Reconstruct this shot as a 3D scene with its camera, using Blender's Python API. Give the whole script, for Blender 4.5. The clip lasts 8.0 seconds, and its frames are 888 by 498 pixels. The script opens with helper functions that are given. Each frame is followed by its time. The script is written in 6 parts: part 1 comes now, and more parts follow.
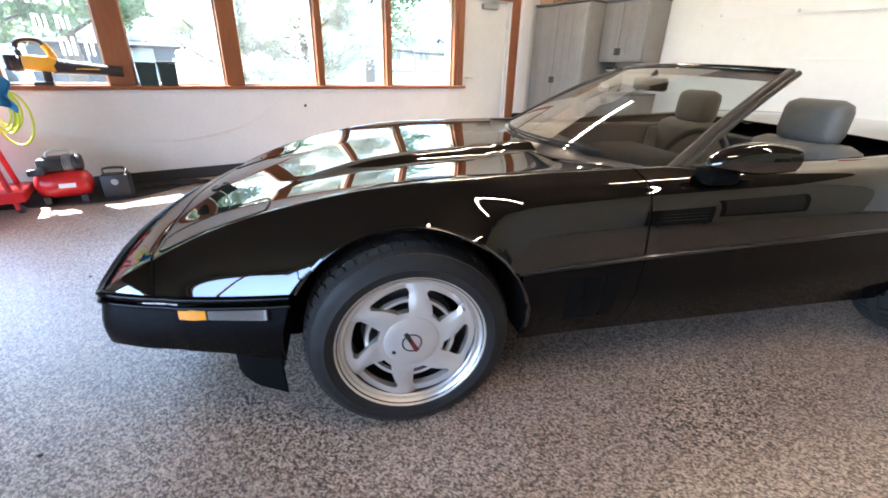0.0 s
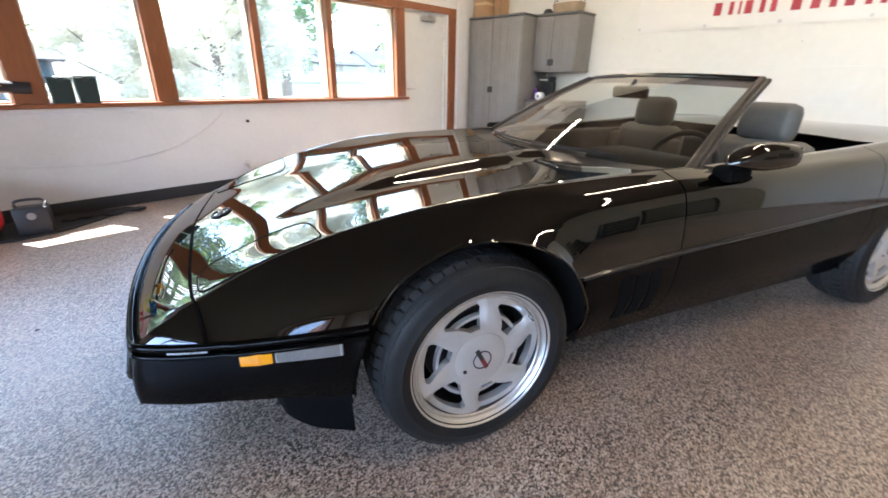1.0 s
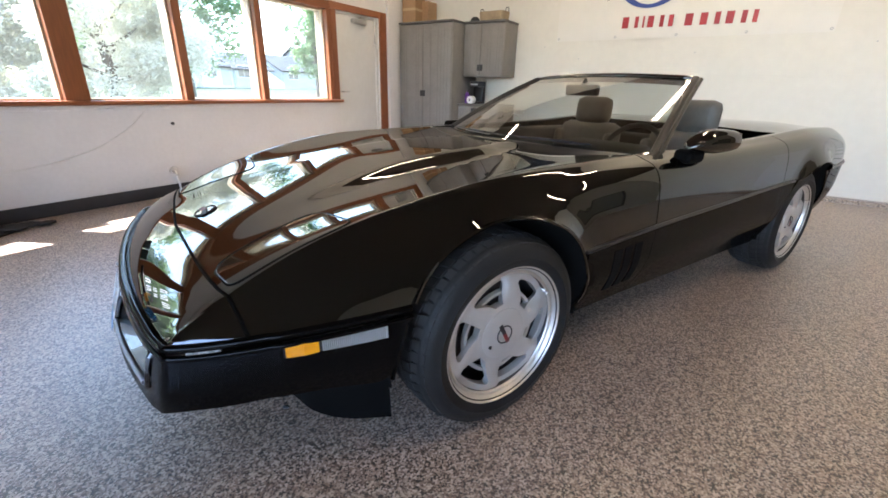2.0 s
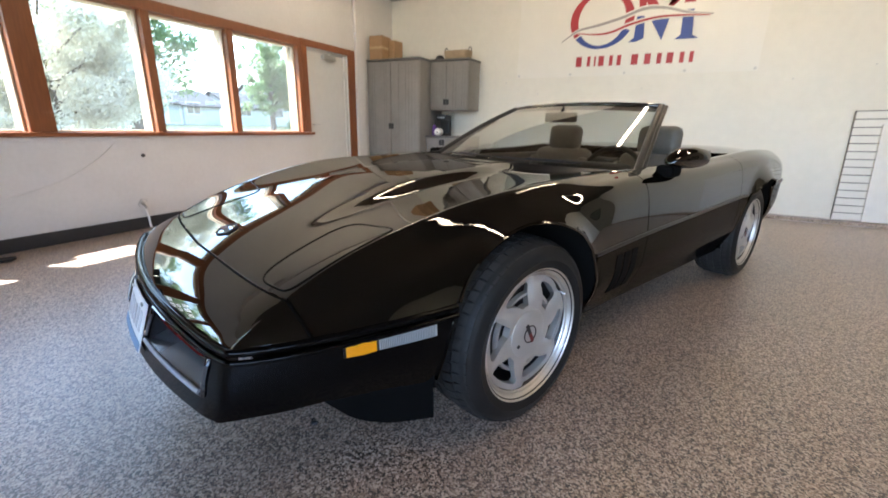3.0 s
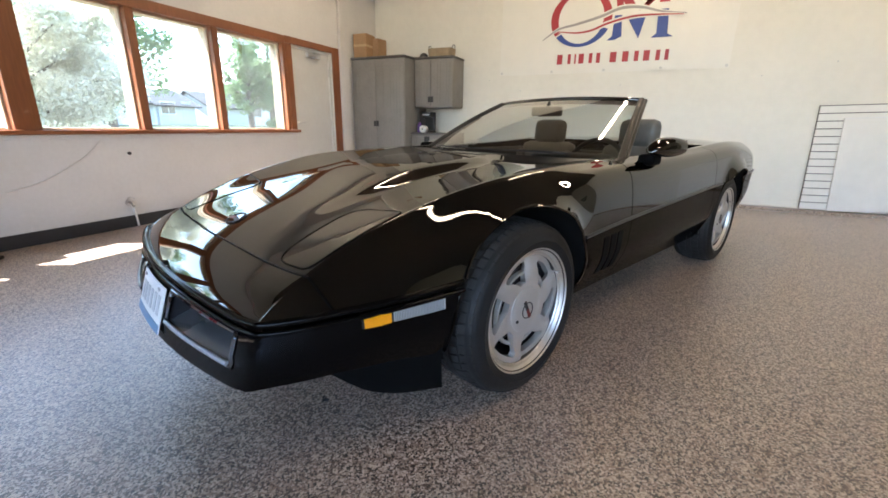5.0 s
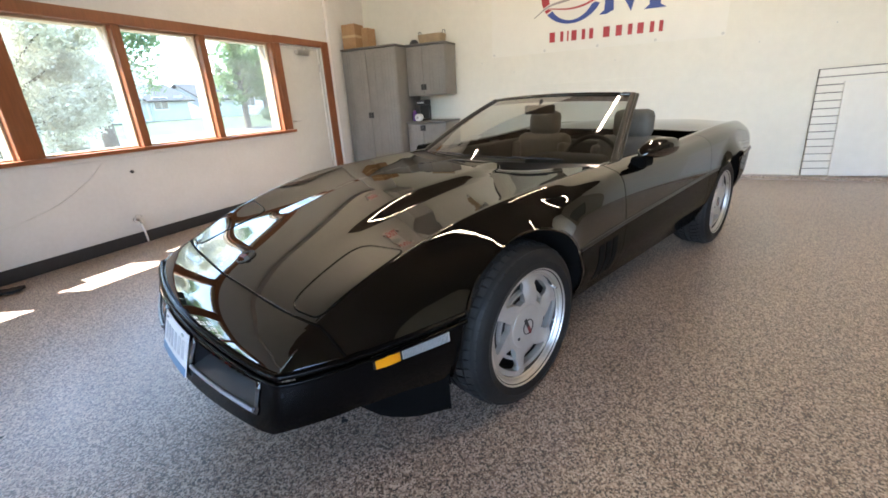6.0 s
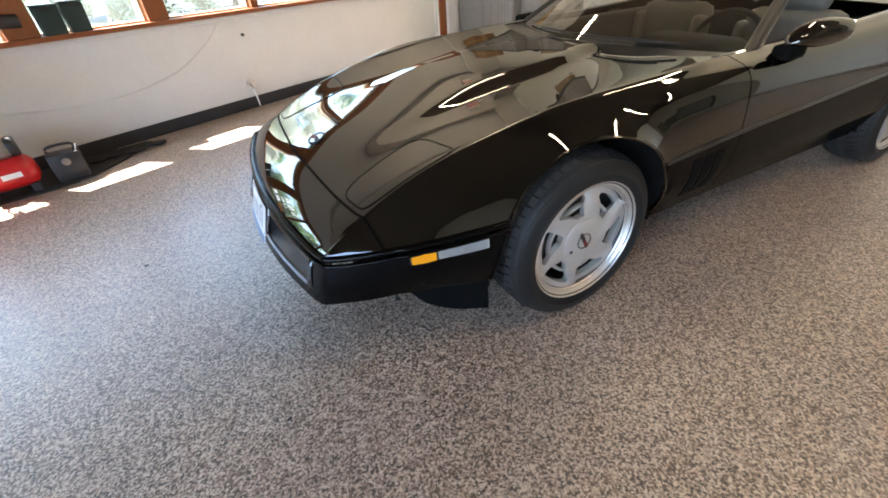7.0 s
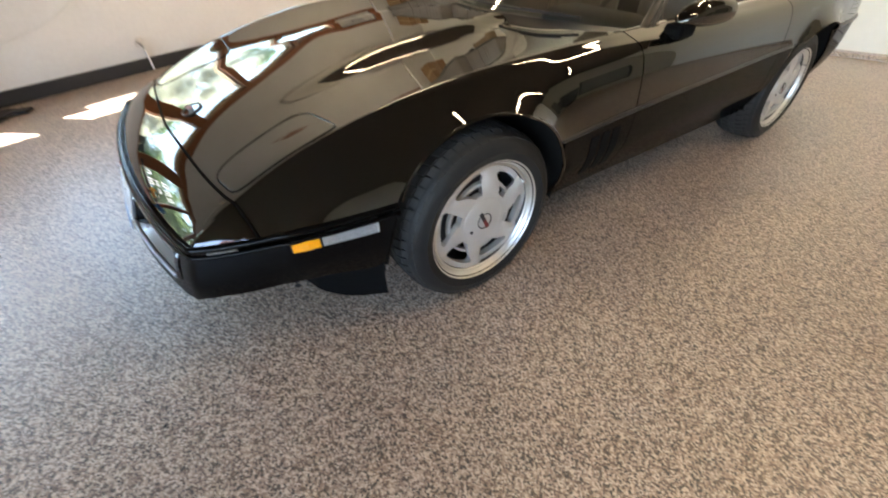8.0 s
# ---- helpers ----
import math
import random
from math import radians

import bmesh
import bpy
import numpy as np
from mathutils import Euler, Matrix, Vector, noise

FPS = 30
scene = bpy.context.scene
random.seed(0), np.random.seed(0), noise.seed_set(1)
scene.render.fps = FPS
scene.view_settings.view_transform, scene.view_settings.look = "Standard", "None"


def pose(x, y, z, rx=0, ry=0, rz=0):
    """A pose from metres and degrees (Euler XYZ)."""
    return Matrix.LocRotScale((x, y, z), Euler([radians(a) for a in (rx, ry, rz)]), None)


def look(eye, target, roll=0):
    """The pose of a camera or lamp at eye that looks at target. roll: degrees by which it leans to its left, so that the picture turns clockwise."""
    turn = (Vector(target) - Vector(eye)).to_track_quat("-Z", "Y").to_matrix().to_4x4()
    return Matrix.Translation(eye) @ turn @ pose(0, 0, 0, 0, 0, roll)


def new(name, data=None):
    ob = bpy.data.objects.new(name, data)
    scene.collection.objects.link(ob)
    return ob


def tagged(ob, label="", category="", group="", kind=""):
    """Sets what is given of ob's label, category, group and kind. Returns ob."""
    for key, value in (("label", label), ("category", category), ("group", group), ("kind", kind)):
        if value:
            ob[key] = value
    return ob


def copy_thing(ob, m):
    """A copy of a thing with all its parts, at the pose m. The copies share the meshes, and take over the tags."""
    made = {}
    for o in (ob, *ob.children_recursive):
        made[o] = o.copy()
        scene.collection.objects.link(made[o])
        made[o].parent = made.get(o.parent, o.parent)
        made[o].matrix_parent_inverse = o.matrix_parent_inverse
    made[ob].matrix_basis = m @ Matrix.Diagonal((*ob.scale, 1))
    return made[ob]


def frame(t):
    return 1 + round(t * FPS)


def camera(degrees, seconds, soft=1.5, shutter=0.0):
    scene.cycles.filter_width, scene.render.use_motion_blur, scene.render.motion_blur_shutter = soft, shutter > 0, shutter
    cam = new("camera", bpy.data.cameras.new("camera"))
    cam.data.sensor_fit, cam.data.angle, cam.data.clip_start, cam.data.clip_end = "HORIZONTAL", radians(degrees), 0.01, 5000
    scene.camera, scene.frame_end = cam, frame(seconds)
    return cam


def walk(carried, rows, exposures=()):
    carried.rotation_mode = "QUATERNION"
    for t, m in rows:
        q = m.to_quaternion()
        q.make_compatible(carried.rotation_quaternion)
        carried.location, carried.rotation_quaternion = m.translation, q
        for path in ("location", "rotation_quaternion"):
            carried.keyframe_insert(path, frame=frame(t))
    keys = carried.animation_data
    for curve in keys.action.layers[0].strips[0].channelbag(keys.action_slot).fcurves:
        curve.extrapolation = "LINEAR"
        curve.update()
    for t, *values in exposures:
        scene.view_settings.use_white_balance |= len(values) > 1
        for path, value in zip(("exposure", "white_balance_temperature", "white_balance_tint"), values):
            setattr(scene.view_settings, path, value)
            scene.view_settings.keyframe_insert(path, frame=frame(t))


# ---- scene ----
import functools

cam = camera(93.2, 8.0, 1.65, 0.4)
PATH = [
    (0, (-0.55, -0.937, 1.124), (0.508, 0.564, 0.33), 1.6),
    (0.5, (-0.682, -0.757, 1.119), (0.471, 0.687, 0.353), 0.8),
    (1, (-0.845, -0.646, 1.119), (0.487, 0.646, 0.373), 0.9),
    (1.5, (-1.015, -0.566, 1.125), (0.475, 0.541, 0.382), 1.0),
    (1.7, (-1.041, -0.52, 1.082), (0.492, 0.538, 0.353), 1.3),
    (2.8, (-1.246, -0.337, 1.032), (0.419, 0.574, 0.401), 1.5),
    (3, (-1.288, -0.316, 1.002), (0.423, 0.557, 0.444), 1.2),
    (3.5, (-1.356, -0.301, 0.924), (0.406, 0.561, 0.536), -0.1),
    (4, (-1.392, -0.292, 0.867), (0.381, 0.543, 0.465), -1.0),
    (4.2, (-1.399, -0.29, 0.836), (0.373, 0.544, 0.433), -1.5),
    (5.3, (-1.414, -0.311, 1.062), (0.316, 0.487, 0.452), 1.0),
    (5.5, (-1.405, -0.317, 1.118), (0.307, 0.505, 0.49), -0.3),
    (6, (-1.415, -0.327, 1.174), (0.287, 0.482, 0.504), -3.3),
    (6.1, (-1.409, -0.333, 1.174), (0.28, 0.483, 0.48), -3.7),
    (6.2, (-1.406, -0.344, 1.189), (0.215, 0.581, 0.47), -5.1),
    (6.3, (-1.389, -0.344, 1.19), (0.093, 0.753, 0.414), -6.4),
    (6.4, (-1.387, -0.365, 1.204), (-0.022, 0.844, 0.381), -6.9),
    (6.5, (-1.36, -0.377, 1.204), (-0.026, 0.821, 0.318), -5.7),
    (7, (-1.273, -0.449, 1.22), (-0.055, 0.645, 0.072), -4.3),
    (7.5, (-1.201, -0.516, 1.23), (0.101, 0.5, 0.101), -3.8),
    (8, (-1.121, -0.527, 1.2), (0.196, 0.299, -0.059), 0.1),
]
walk(cam, [(t, look(eye, target, roll)) for t, eye, target, roll in PATH], [(0.0, 4.60, 5950, 17), (1.5, 4.22, 6100, 17), (3.0, 3.92, 6200, 16), (5.5, 3.92, 6280, 15), (6.5, 4.17, 6300, 14), (7.0, 4.28, 6550, 13), (8.0, 4.41, 6950, 12)])

# ---- world and lights ----
SUN_WAY = Vector((0.28, -0.52, -1.0)).normalized()
world = bpy.data.worlds.new("sky")
scene.world = world
world.use_nodes = True
_nt = world.node_tree
_sky = _nt.nodes.new("ShaderNodeTexSky")
_sky.sky_type = "NISHITA"
_sky.sun_disc = False
_sky.sun_elevation = math.asin(-SUN_WAY.z)
_sky.sun_rotation = math.atan2(-SUN_WAY.x, -SUN_WAY.y)
_bg = _nt.nodes["Background"]
_bg.inputs[1].default_value = 0.15
_nt.links.new(_sky.outputs[0], _bg.inputs[0])

_sun = bpy.data.lights.new("sun", "SUN")
_sun.energy, _sun.angle, _sun.color = 3.0, radians(0.5), (1.0, 0.96, 0.90)
sun = new("sun", _sun)
sun.matrix_world = Matrix.Translation((-4, 12, 20)) @ SUN_WAY.to_track_quat("-Z", "Y").to_matrix().to_4x4()


# ---- materials ----
def mat(name, color, rough=0.5, metal=0.0, var=0.0, scale=20.0, bump=0.0, bscale=80.0, coat=0.0, spec=0.5, emit=None, per_piece=0.0):
    """A surface: colour with two scales of variation, relief, gloss."""
    m = bpy.data.materials.new(name)
    m.use_nodes = True
    nt = m.node_tree
    b = nt.nodes["Principled BSDF"]
    b.inputs["Base Color"].default_value = (*color, 1)
    b.inputs["Roughness"].default_value = rough
    b.inputs["Metallic"].default_value = metal
    b.inputs["Coat Weight"].default_value = coat
    b.inputs["Coat Roughness"].default_value = 0.015
    b.inputs["Specular IOR Level"].default_value = spec
    tc = nt.nodes.new("ShaderNodeTexCoord")
    if var > 0 or per_piece > 0:
        n1 = nt.nodes.new("ShaderNodeTexNoise")
        n1.inputs["Scale"].default_value, n1.inputs["Detail"].default_value = scale, 6
        n2 = nt.nodes.new("ShaderNodeTexNoise")
        n2.inputs["Scale"].default_value, n2.inputs["Detail"].default_value = scale * 0.13, 3
        add = nt.nodes.new("ShaderNodeMath")
        add.operation = "ADD"
        mr = nt.nodes.new("ShaderNodeMapRange")
        mr.inputs[1].default_value, mr.inputs[2].default_value = 0.6, 1.4
        mr.inputs[3].default_value, mr.inputs[4].default_value = 1 - var, 1 + var
        hsv = nt.nodes.new("ShaderNodeHueSaturation")
        hsv.inputs["Color"].default_value = (*color, 1)
        nt.links.new(tc.outputs["Object"], n1.inputs["Vector"])
        nt.links.new(tc.outputs["Object"], n2.inputs["Vector"])
        nt.links.new(n1.outputs[0], add.inputs[0])
        nt.links.new(n2.outputs[0], add.inputs[1])
        nt.links.new(add.outputs[0], mr.inputs[0])
        last = mr.outputs[0]
        if per_piece > 0:
            oi = nt.nodes.new("ShaderNodeNewGeometry")
            m2 = nt.nodes.new("ShaderNodeMapRange")
            m2.inputs[3].default_value, m2.inputs[4].default_value = 1 - per_piece, 1 + per_piece
            mu = nt.nodes.new("ShaderNodeMath")
            mu.operation = "MULTIPLY"
            nt.links.new(oi.outputs["Random Per Island"], m2.inputs[0])
            nt.links.new(m2.outputs[0], mu.inputs[0])
            nt.links.new(last, mu.inputs[1])
            last = mu.outputs[0]
        nt.links.new(last, hsv.inputs["Value"])
        nt.links.new(hsv.outputs[0], b.inputs["Base Color"])
        rr = nt.nodes.new("ShaderNodeMapRange")
        rr.inputs[1].default_value, rr.inputs[2].default_value = 0.3, 0.7
        rr.inputs[3].default_value, rr.inputs[4].default_value = max(0.0, rough - 0.25 * var * rough), min(1.0, rough + 0.4 * var * rough)
        nt.links.new(n2.outputs[0], rr.inputs[0])
        nt.links.new(rr.outputs[0], b.inputs["Roughness"])
    if bump > 0:
        nb = nt.nodes.new("ShaderNodeTexNoise")
        nb.inputs["Scale"].default_value, nb.inputs["Detail"].default_value = bscale, 4
        bp = nt.nodes.new("ShaderNodeBump")
        bp.inputs["Strength"].default_value, bp.inputs["Distance"].default_value = bump, 0.01
        nt.links.new(tc.outputs["Object"], nb.inputs["Vector"])
        nt.links.new(nb.outputs[0], bp.inputs["Height"])
        nt.links.new(bp.outputs[0], b.inputs["Normal"])
    if emit:
        b.inputs["Emission Color"].default_value = (*emit[0], 1)
        b.inputs["Emission Strength"].default_value = emit[1]
    return m


def wood_mat(name, color):
    m = mat(name, color, rough=0.38, coat=0.25, var=0.25, scale=9)
    nt = m.node_tree
    for n in nt.nodes:
        if n.type == "TEX_NOISE" and n.inputs["Scale"].default_value > 5:
            mp = nt.nodes.new("ShaderNodeMapping")
            mp.inputs["Scale"].default_value = (9, 9, 0.8)
            tc = [k for k in nt.nodes if k.type == "TEX_COORD"][0]
            nt.links.new(tc.outputs["Object"], mp.inputs[0])
            nt.links.new(mp.outputs[0], n.inputs["Vector"])
    return m


def flake_floor():
    """Epoxy floor strewn with vinyl flakes: white, tan, brown, black."""
    m = mat("flake_epoxy", (0.3, 0.25, 0.22), rough=0.5, coat=1.0)
    nt = m.node_tree
    b = nt.nodes["Principled BSDF"]
    b.inputs["Coat Roughness"].default_value = 0.41
    b.inputs["Coat IOR"].default_value = 1.62
    tc = [k for k in nt.nodes if k.type == "TEX_COORD"][0]
    warp = nt.nodes.new("ShaderNodeTexNoise")
    warp.inputs["Scale"].default_value = 160
    mixv = nt.nodes.new("ShaderNodeMixRGB")
    mixv.blend_type, mixv.inputs[0].default_value = "ADD", 0.008
    nt.links.new(tc.outputs["Object"], warp.inputs["Vector"])
    nt.links.new(tc.outputs["Object"], mixv.inputs[1])
    nt.links.new(warp.outputs["Color"], mixv.inputs[2])
    v = nt.nodes.new("ShaderNodeTexVoronoi")
    v.inputs["Scale"].default_value = 180
    nt.links.new(mixv.outputs[0], v.inputs["Vector"])
    sep = nt.nodes.new("ShaderNodeSeparateColor")
    nt.links.new(v.outputs["Color"], sep.inputs[0])
    r = nt.nodes.new("ShaderNodeValToRGB")
    r.color_ramp.interpolation = "CONSTANT"
    stops = [(0.0, (0.042, 0.028, 0.021)), (0.18, (0.13, 0.080, 0.054)), (0.35, (0.30, 0.205, 0.148)), (0.56, (0.46, 0.35, 0.265)), (0.79, (0.63, 0.52, 0.415))]
    e = r.color_ramp.elements
    e[0].position, e[0].color = 0.0, (*stops[0][1], 1)
    e[1].position, e[1].color = stops[1][0], (*stops[1][1], 1)
    for p, c in stops[2:]:
        k = e.new(p)
        k.color = (*c, 1)
    nt.links.new(sep.outputs[0], r.inputs[0])
    big = nt.nodes.new("ShaderNodeTexNoise")
    big.inputs["Scale"].default_value, big.inputs["Detail"].default_value = 1.3, 4
    mr = nt.nodes.new("ShaderNodeMapRange")
    mr.inputs[1].default_value, mr.inputs[2].default_value, mr.inputs[3].default_value, mr.inputs[4].default_value = 0.3, 0.7, 0.92, 1.08
    hsv = nt.nodes.new("ShaderNodeHueSaturation")
    nt.links.new(tc.outputs["Object"], big.inputs["Vector"])
    nt.links.new(big.outputs[0], mr.inputs[0])
    nt.links.new(mr.outputs[0], hsv.inputs["Value"])
    nt.links.new(r.outputs[0], hsv.inputs["Color"])
    nt.links.new(hsv.outputs[0], b.inputs["Base Color"])
    bp = nt.nodes.new("ShaderNodeBump")
    bp.inputs["Strength"].default_value, bp.inputs["Distance"].default_value = 0.25, 0.002
    nt.links.new(sep.outputs[1], bp.inputs["Height"])
    nt.links.new(bp.outputs[0], b.inputs["Normal"])
    return m


def glass_mat(name, color=(1, 1, 1), rough=0.0, mixf=0.0, gain=0.5, veil=0.0):
    """Thin clear glass: transparent, with mirror gloss by angle."""
    m = bpy.data.materials.new(name)
    m.use_nodes = True
    nt = m.node_tree
    nt.nodes.remove(nt.nodes["Principled BSDF"])
    out = [n for n in nt.nodes if n.type == "OUTPUT_MATERIAL"][0]
    tr = nt.nodes.new("ShaderNodeBsdfTransparent")
    tr.inputs[0].default_value = (*color, 1)
    gl = nt.nodes.new("ShaderNodeBsdfGlossy")
    gl.inputs["Roughness"].default_value = rough
    fr = nt.nodes.new("ShaderNodeFresnel")
    fr.inputs[0].default_value = 1.5
    mu = nt.nodes.new("ShaderNodeMath")
    mu.operation = "MULTIPLY_ADD"
    mu.inputs[1].default_value, mu.inputs[2].default_value = gain, mixf
    mx = nt.nodes.new("ShaderNodeMixShader")
    nt.links.new(fr.outputs[0], mu.inputs[0])
    nt.links.new(mu.outputs[0], mx.inputs[0])
    nt.links.new(tr.outputs[0], mx.inputs[1])
    nt.links.new(gl.outputs[0], mx.inputs[2])
    last = mx
    if veil > 0:
        # a whitish translucent veil that stands in for glare over the bright view
        tl = nt.nodes.new("ShaderNodeBsdfTranslucent")
        tl.inputs[0].default_value = (0.8, 0.8, 0.78, 1)
        nz = nt.nodes.new("ShaderNodeTexNoise")
        nz.inputs["Scale"].default_value, nz.inputs["Detail"].default_value = 3.0, 5
        mr = nt.nodes.new("ShaderNodeMapRange")
        mr.inputs[1].default_value, mr.inputs[2].default_value = 0.3, 0.7
        mr.inputs[3].default_value, mr.inputs[4].default_value = veil * 0.6, veil * 1.4
        last = nt.nodes.new("ShaderNodeMixShader")
        nt.links.new(nz.outputs[0], mr.inputs[0])
        nt.links.new(mr.outputs[0], last.inputs[0])
        nt.links.new(mx.outputs[0], last.inputs[1])
        nt.links.new(tl.outputs[0], last.inputs[2])
    nt.links.new(last.outputs[0], out.inputs[0])
    return m


M_WALL = mat("painted_wall", (0.62, 0.61, 0.60), rough=0.75, var=0.05, scale=30, bump=0.12, bscale=140)
M_PANEL = mat("white_wall_panel", (0.76, 0.74, 0.67), rough=0.45, var=0.04, scale=12, bump=0.05, bscale=40)
M_CEIL = mat("stained_ceiling_boards", (0.095, 0.074, 0.062), rough=0.6, var=0.05, scale=18)
M_FLOOR = flake_floor()
M_TRIM = wood_mat("stained_oak", (0.22, 0.072, 0.024))
M_BASE = mat("black_vinyl_base", (0.02, 0.021, 0.024), rough=0.5, var=0.2, scale=25)
M_DOOR = mat("grey_painted_steel", (0.62, 0.62, 0.60), rough=0.4, var=0.05, scale=15)
M_STEEL = mat("brushed_steel", (0.55, 0.55, 0.55), rough=0.3, metal=1.0, var=0.1, scale=40)
M_DARKSTEEL = mat("dark_metal", (0.06, 0.06, 0.065), rough=0.4, metal=0.8, var=0.15, scale=40)
M_CAB = mat("grey_cabinet_resin", (0.22, 0.205, 0.19), rough=0.5, var=0.12, scale=40, bump=0.06, bscale=200)
M_CABTRIM = mat("dark_grey_cabinet_resin", (0.13, 0.125, 0.12), rough=0.55, var=0.12, scale=40)
M_BLACKPL = mat("black_plastic", (0.018, 0.018, 0.02), rough=0.45, var=0.2, scale=40, bump=0.08, bscale=200)
M_PAINT = mat("black_car_paint", (0.0014, 0.0014, 0.0013), rough=0.6, var=0.55, scale=9, coat=1.0, spec=0.0)
M_PAINT.node_tree.nodes["Principled BSDF"].inputs["Coat IOR"].default_value = 1.92
# copy of the car paint with a weaker coat, darkening low reflections
M_LOWER = mat("dim_gloss_black_paint", (0.002, 0.002, 0.0022), rough=0.5, coat=0.42, spec=0.0)
M_LOWER.node_tree.nodes["Principled BSDF"].inputs["Coat IOR"].default_value = 1.38
M_LOWER.node_tree.nodes["Principled BSDF"].inputs["Coat Roughness"].default_value = 0.06
M_RUB = mat("black_rubber_trim", (0.008, 0.008, 0.009), rough=0.3, coat=0.3)
M_SATINBLACK = mat("satin_black_pillar_trim", (0.022, 0.020, 0.017), rough=0.36, spec=0.45)
M_TYRE = mat("tyre_rubber", (0.011, 0.0108, 0.0108), spec=0.3, rough=0.55, var=0.25, scale=30, bump=0.1, bscale=160)
M_TREAD = mat("dusty_tread_rubber", (0.024, 0.0235, 0.023), spec=0.3, rough=0.7, var=0.25, scale=30, bump=0.1, bscale=160)
M_WELL = mat("wheel_well", (0.005, 0.005, 0.005), rough=0.95, spec=0.1)
M_ALLOY = mat("painted_alloy", (0.60, 0.58, 0.55), rough=0.33, metal=0.6, coat=0.35, var=0.05, scale=25)
M_RIMLIP = mat("machined_alloy", (0.74, 0.72, 0.68), rough=0.42, metal=1.0, var=0.06, scale=60)
# both panes carry a pale veil imitating glare from the bright outdoors
M_GLASS = glass_mat("window_glass", (0.97, 0.98, 0.98), veil=0.011)
# grey-green tint of the north panes also dims the overbright view and daylight
M_DIMPANE = glass_mat("view_dimming_glass", (0.83, 0.88, 0.86), veil=0.011)
M_SHIELD = glass_mat("windscreen_glass", (0.84, 0.90, 0.87), rough=0.03, mixf=0.17, gain=1.5)
M_SHADE = glass_mat("tinted_shade_band", (0.30, 0.25, 0.27), mixf=0.02, gain=1.0)
M_DARKRED = mat("dark_red_enamel", (0.16, 0.015, 0.015), rough=0.4)
M_MIRROR = mat("mirror_glass", (0.85, 0.86, 0.86), rough=0.02, metal=1.0)
M_AMBER = mat("amber_lens", (0.86, 0.33, 0.006), rough=0.15, coat=0.6, var=0.06, scale=120)
M_RIB = mat("clear_lens_rib", (0.17, 0.17, 0.17), rough=0.2, coat=0.5)
M_PLATE = mat("plate_white", (0.90, 0.90, 0.89), rough=0.4, var=0.05, scale=20)
M_PLATEBLUE = mat("plate_blue", (0.16, 0.30, 0.48), rough=0.4, var=0.05, scale=20)
M_GREYPRINT = mat("grey_print", (0.62, 0.62, 0.64), rough=0.5)
M_DAM = mat("matt_black_flap", (0.0025, 0.0025, 0.0025), rough=0.85, spec=0.08)
M_SOUTH = mat("beige_wall_paint", (0.33, 0.31, 0.26), rough=0.8, var=0.06, scale=20)
# ledge grey is lifted to stand in for daylight reflected in it
M_SATIN = mat("ledge_sheen_grey", (0.07, 0.075, 0.08), rough=0.18, spec=0.8, coat=0.6, var=0.1, scale=20)
# pale grey for the highlight painted along the ledge's front edge
M_LIPGLINT = mat("lip_glint_grey", (0.30, 0.31, 0.33), rough=0.2, spec=0.8, var=0.2, scale=40)
M_DRIVE = mat("driving_lamp_lens", (0.42, 0.42, 0.46), rough=0.25, coat=0.6)
M_LEDGE = mat("satin_black_recess", (0.025, 0.026, 0.03), rough=0.28, spec=0.6)
M_LENS = mat("clear_ribbed_lens", (0.42, 0.42, 0.41), rough=0.2, coat=0.8, var=0.12, scale=60)
# sash wood paled to cream, imitating sun on the outer jambs
M_SUNSASH = mat("sunlit_sash", (0.45, 0.34, 0.23), rough=0.5, var=0.08, scale=20)
M_SEAT = mat("grey_seat_leather", (0.125, 0.118, 0.102), rough=0.55, var=0.15, scale=30, bump=0.15, bscale=220)
M_DASH = mat("dark_dash_vinyl", (0.050, 0.053, 0.052), rough=0.6, var=0.15, scale=40, bump=0.1, bscale=300)
M_CHROME = mat("chrome", (0.8, 0.8, 0.8), rough=0.08, metal=1.0)
M_RED = mat("red_enamel", (0.55, 0.018, 0.02), rough=0.3, coat=0.3, var=0.1, scale=25)
M_YELLOW = mat("yellow_tool_plastic", (0.75, 0.36, 0.02), rough=0.45, var=0.08, scale=40)
M_HOSE = mat("lime_hose", (0.50, 0.62, 0.05), rough=0.45, var=0.1, scale=40)
M_BLUE = mat("blue_cloth", (0.02, 0.20, 0.45), rough=0.8, var=0.15, scale=60, bump=0.2, bscale=200)
M_GREENBOX = mat("dark_green_plastic", (0.012, 0.028, 0.026), rough=0.5, var=0.2, scale=50)
M_CARD = mat("cardboard", (0.36, 0.22, 0.115), rough=0.85, var=0.12, scale=25, bump=0.06, bscale=120)
M_WICKER = mat("wicker", (0.36, 0.27, 0.17), rough=0.8, var=0.3, scale=90, bump=0.4, bscale=120)
M_WHITE = mat("white_plastic", (0.78, 0.78, 0.78), rough=0.4, var=0.04, scale=30)
M_BOARD = mat("white_board", (0.80, 0.79, 0.75), rough=0.5, var=0.05, scale=9)
M_BANNER = mat("white_vinyl_banner", (0.79, 0.775, 0.72), rough=0.4, var=0.03, scale=6, bump=0.05, bscale=7)
M_LOGORED = mat("crimson_print", (0.42, 0.035, 0.045), rough=0.45, var=0.1, scale=5)
M_LOGOBLUE = mat("navy_print", (0.035, 0.07, 0.30), rough=0.45, var=0.1, scale=5)
M_LOGOGREY = mat("grey_print", (0.35, 0.33, 0.33), rough=0.45, var=0.1, scale=5)
M_EXITRED = mat("exit_letters", (0.55, 0.02, 0.02), rough=0.5, emit=((1.0, 0.06, 0.04), 0.05))
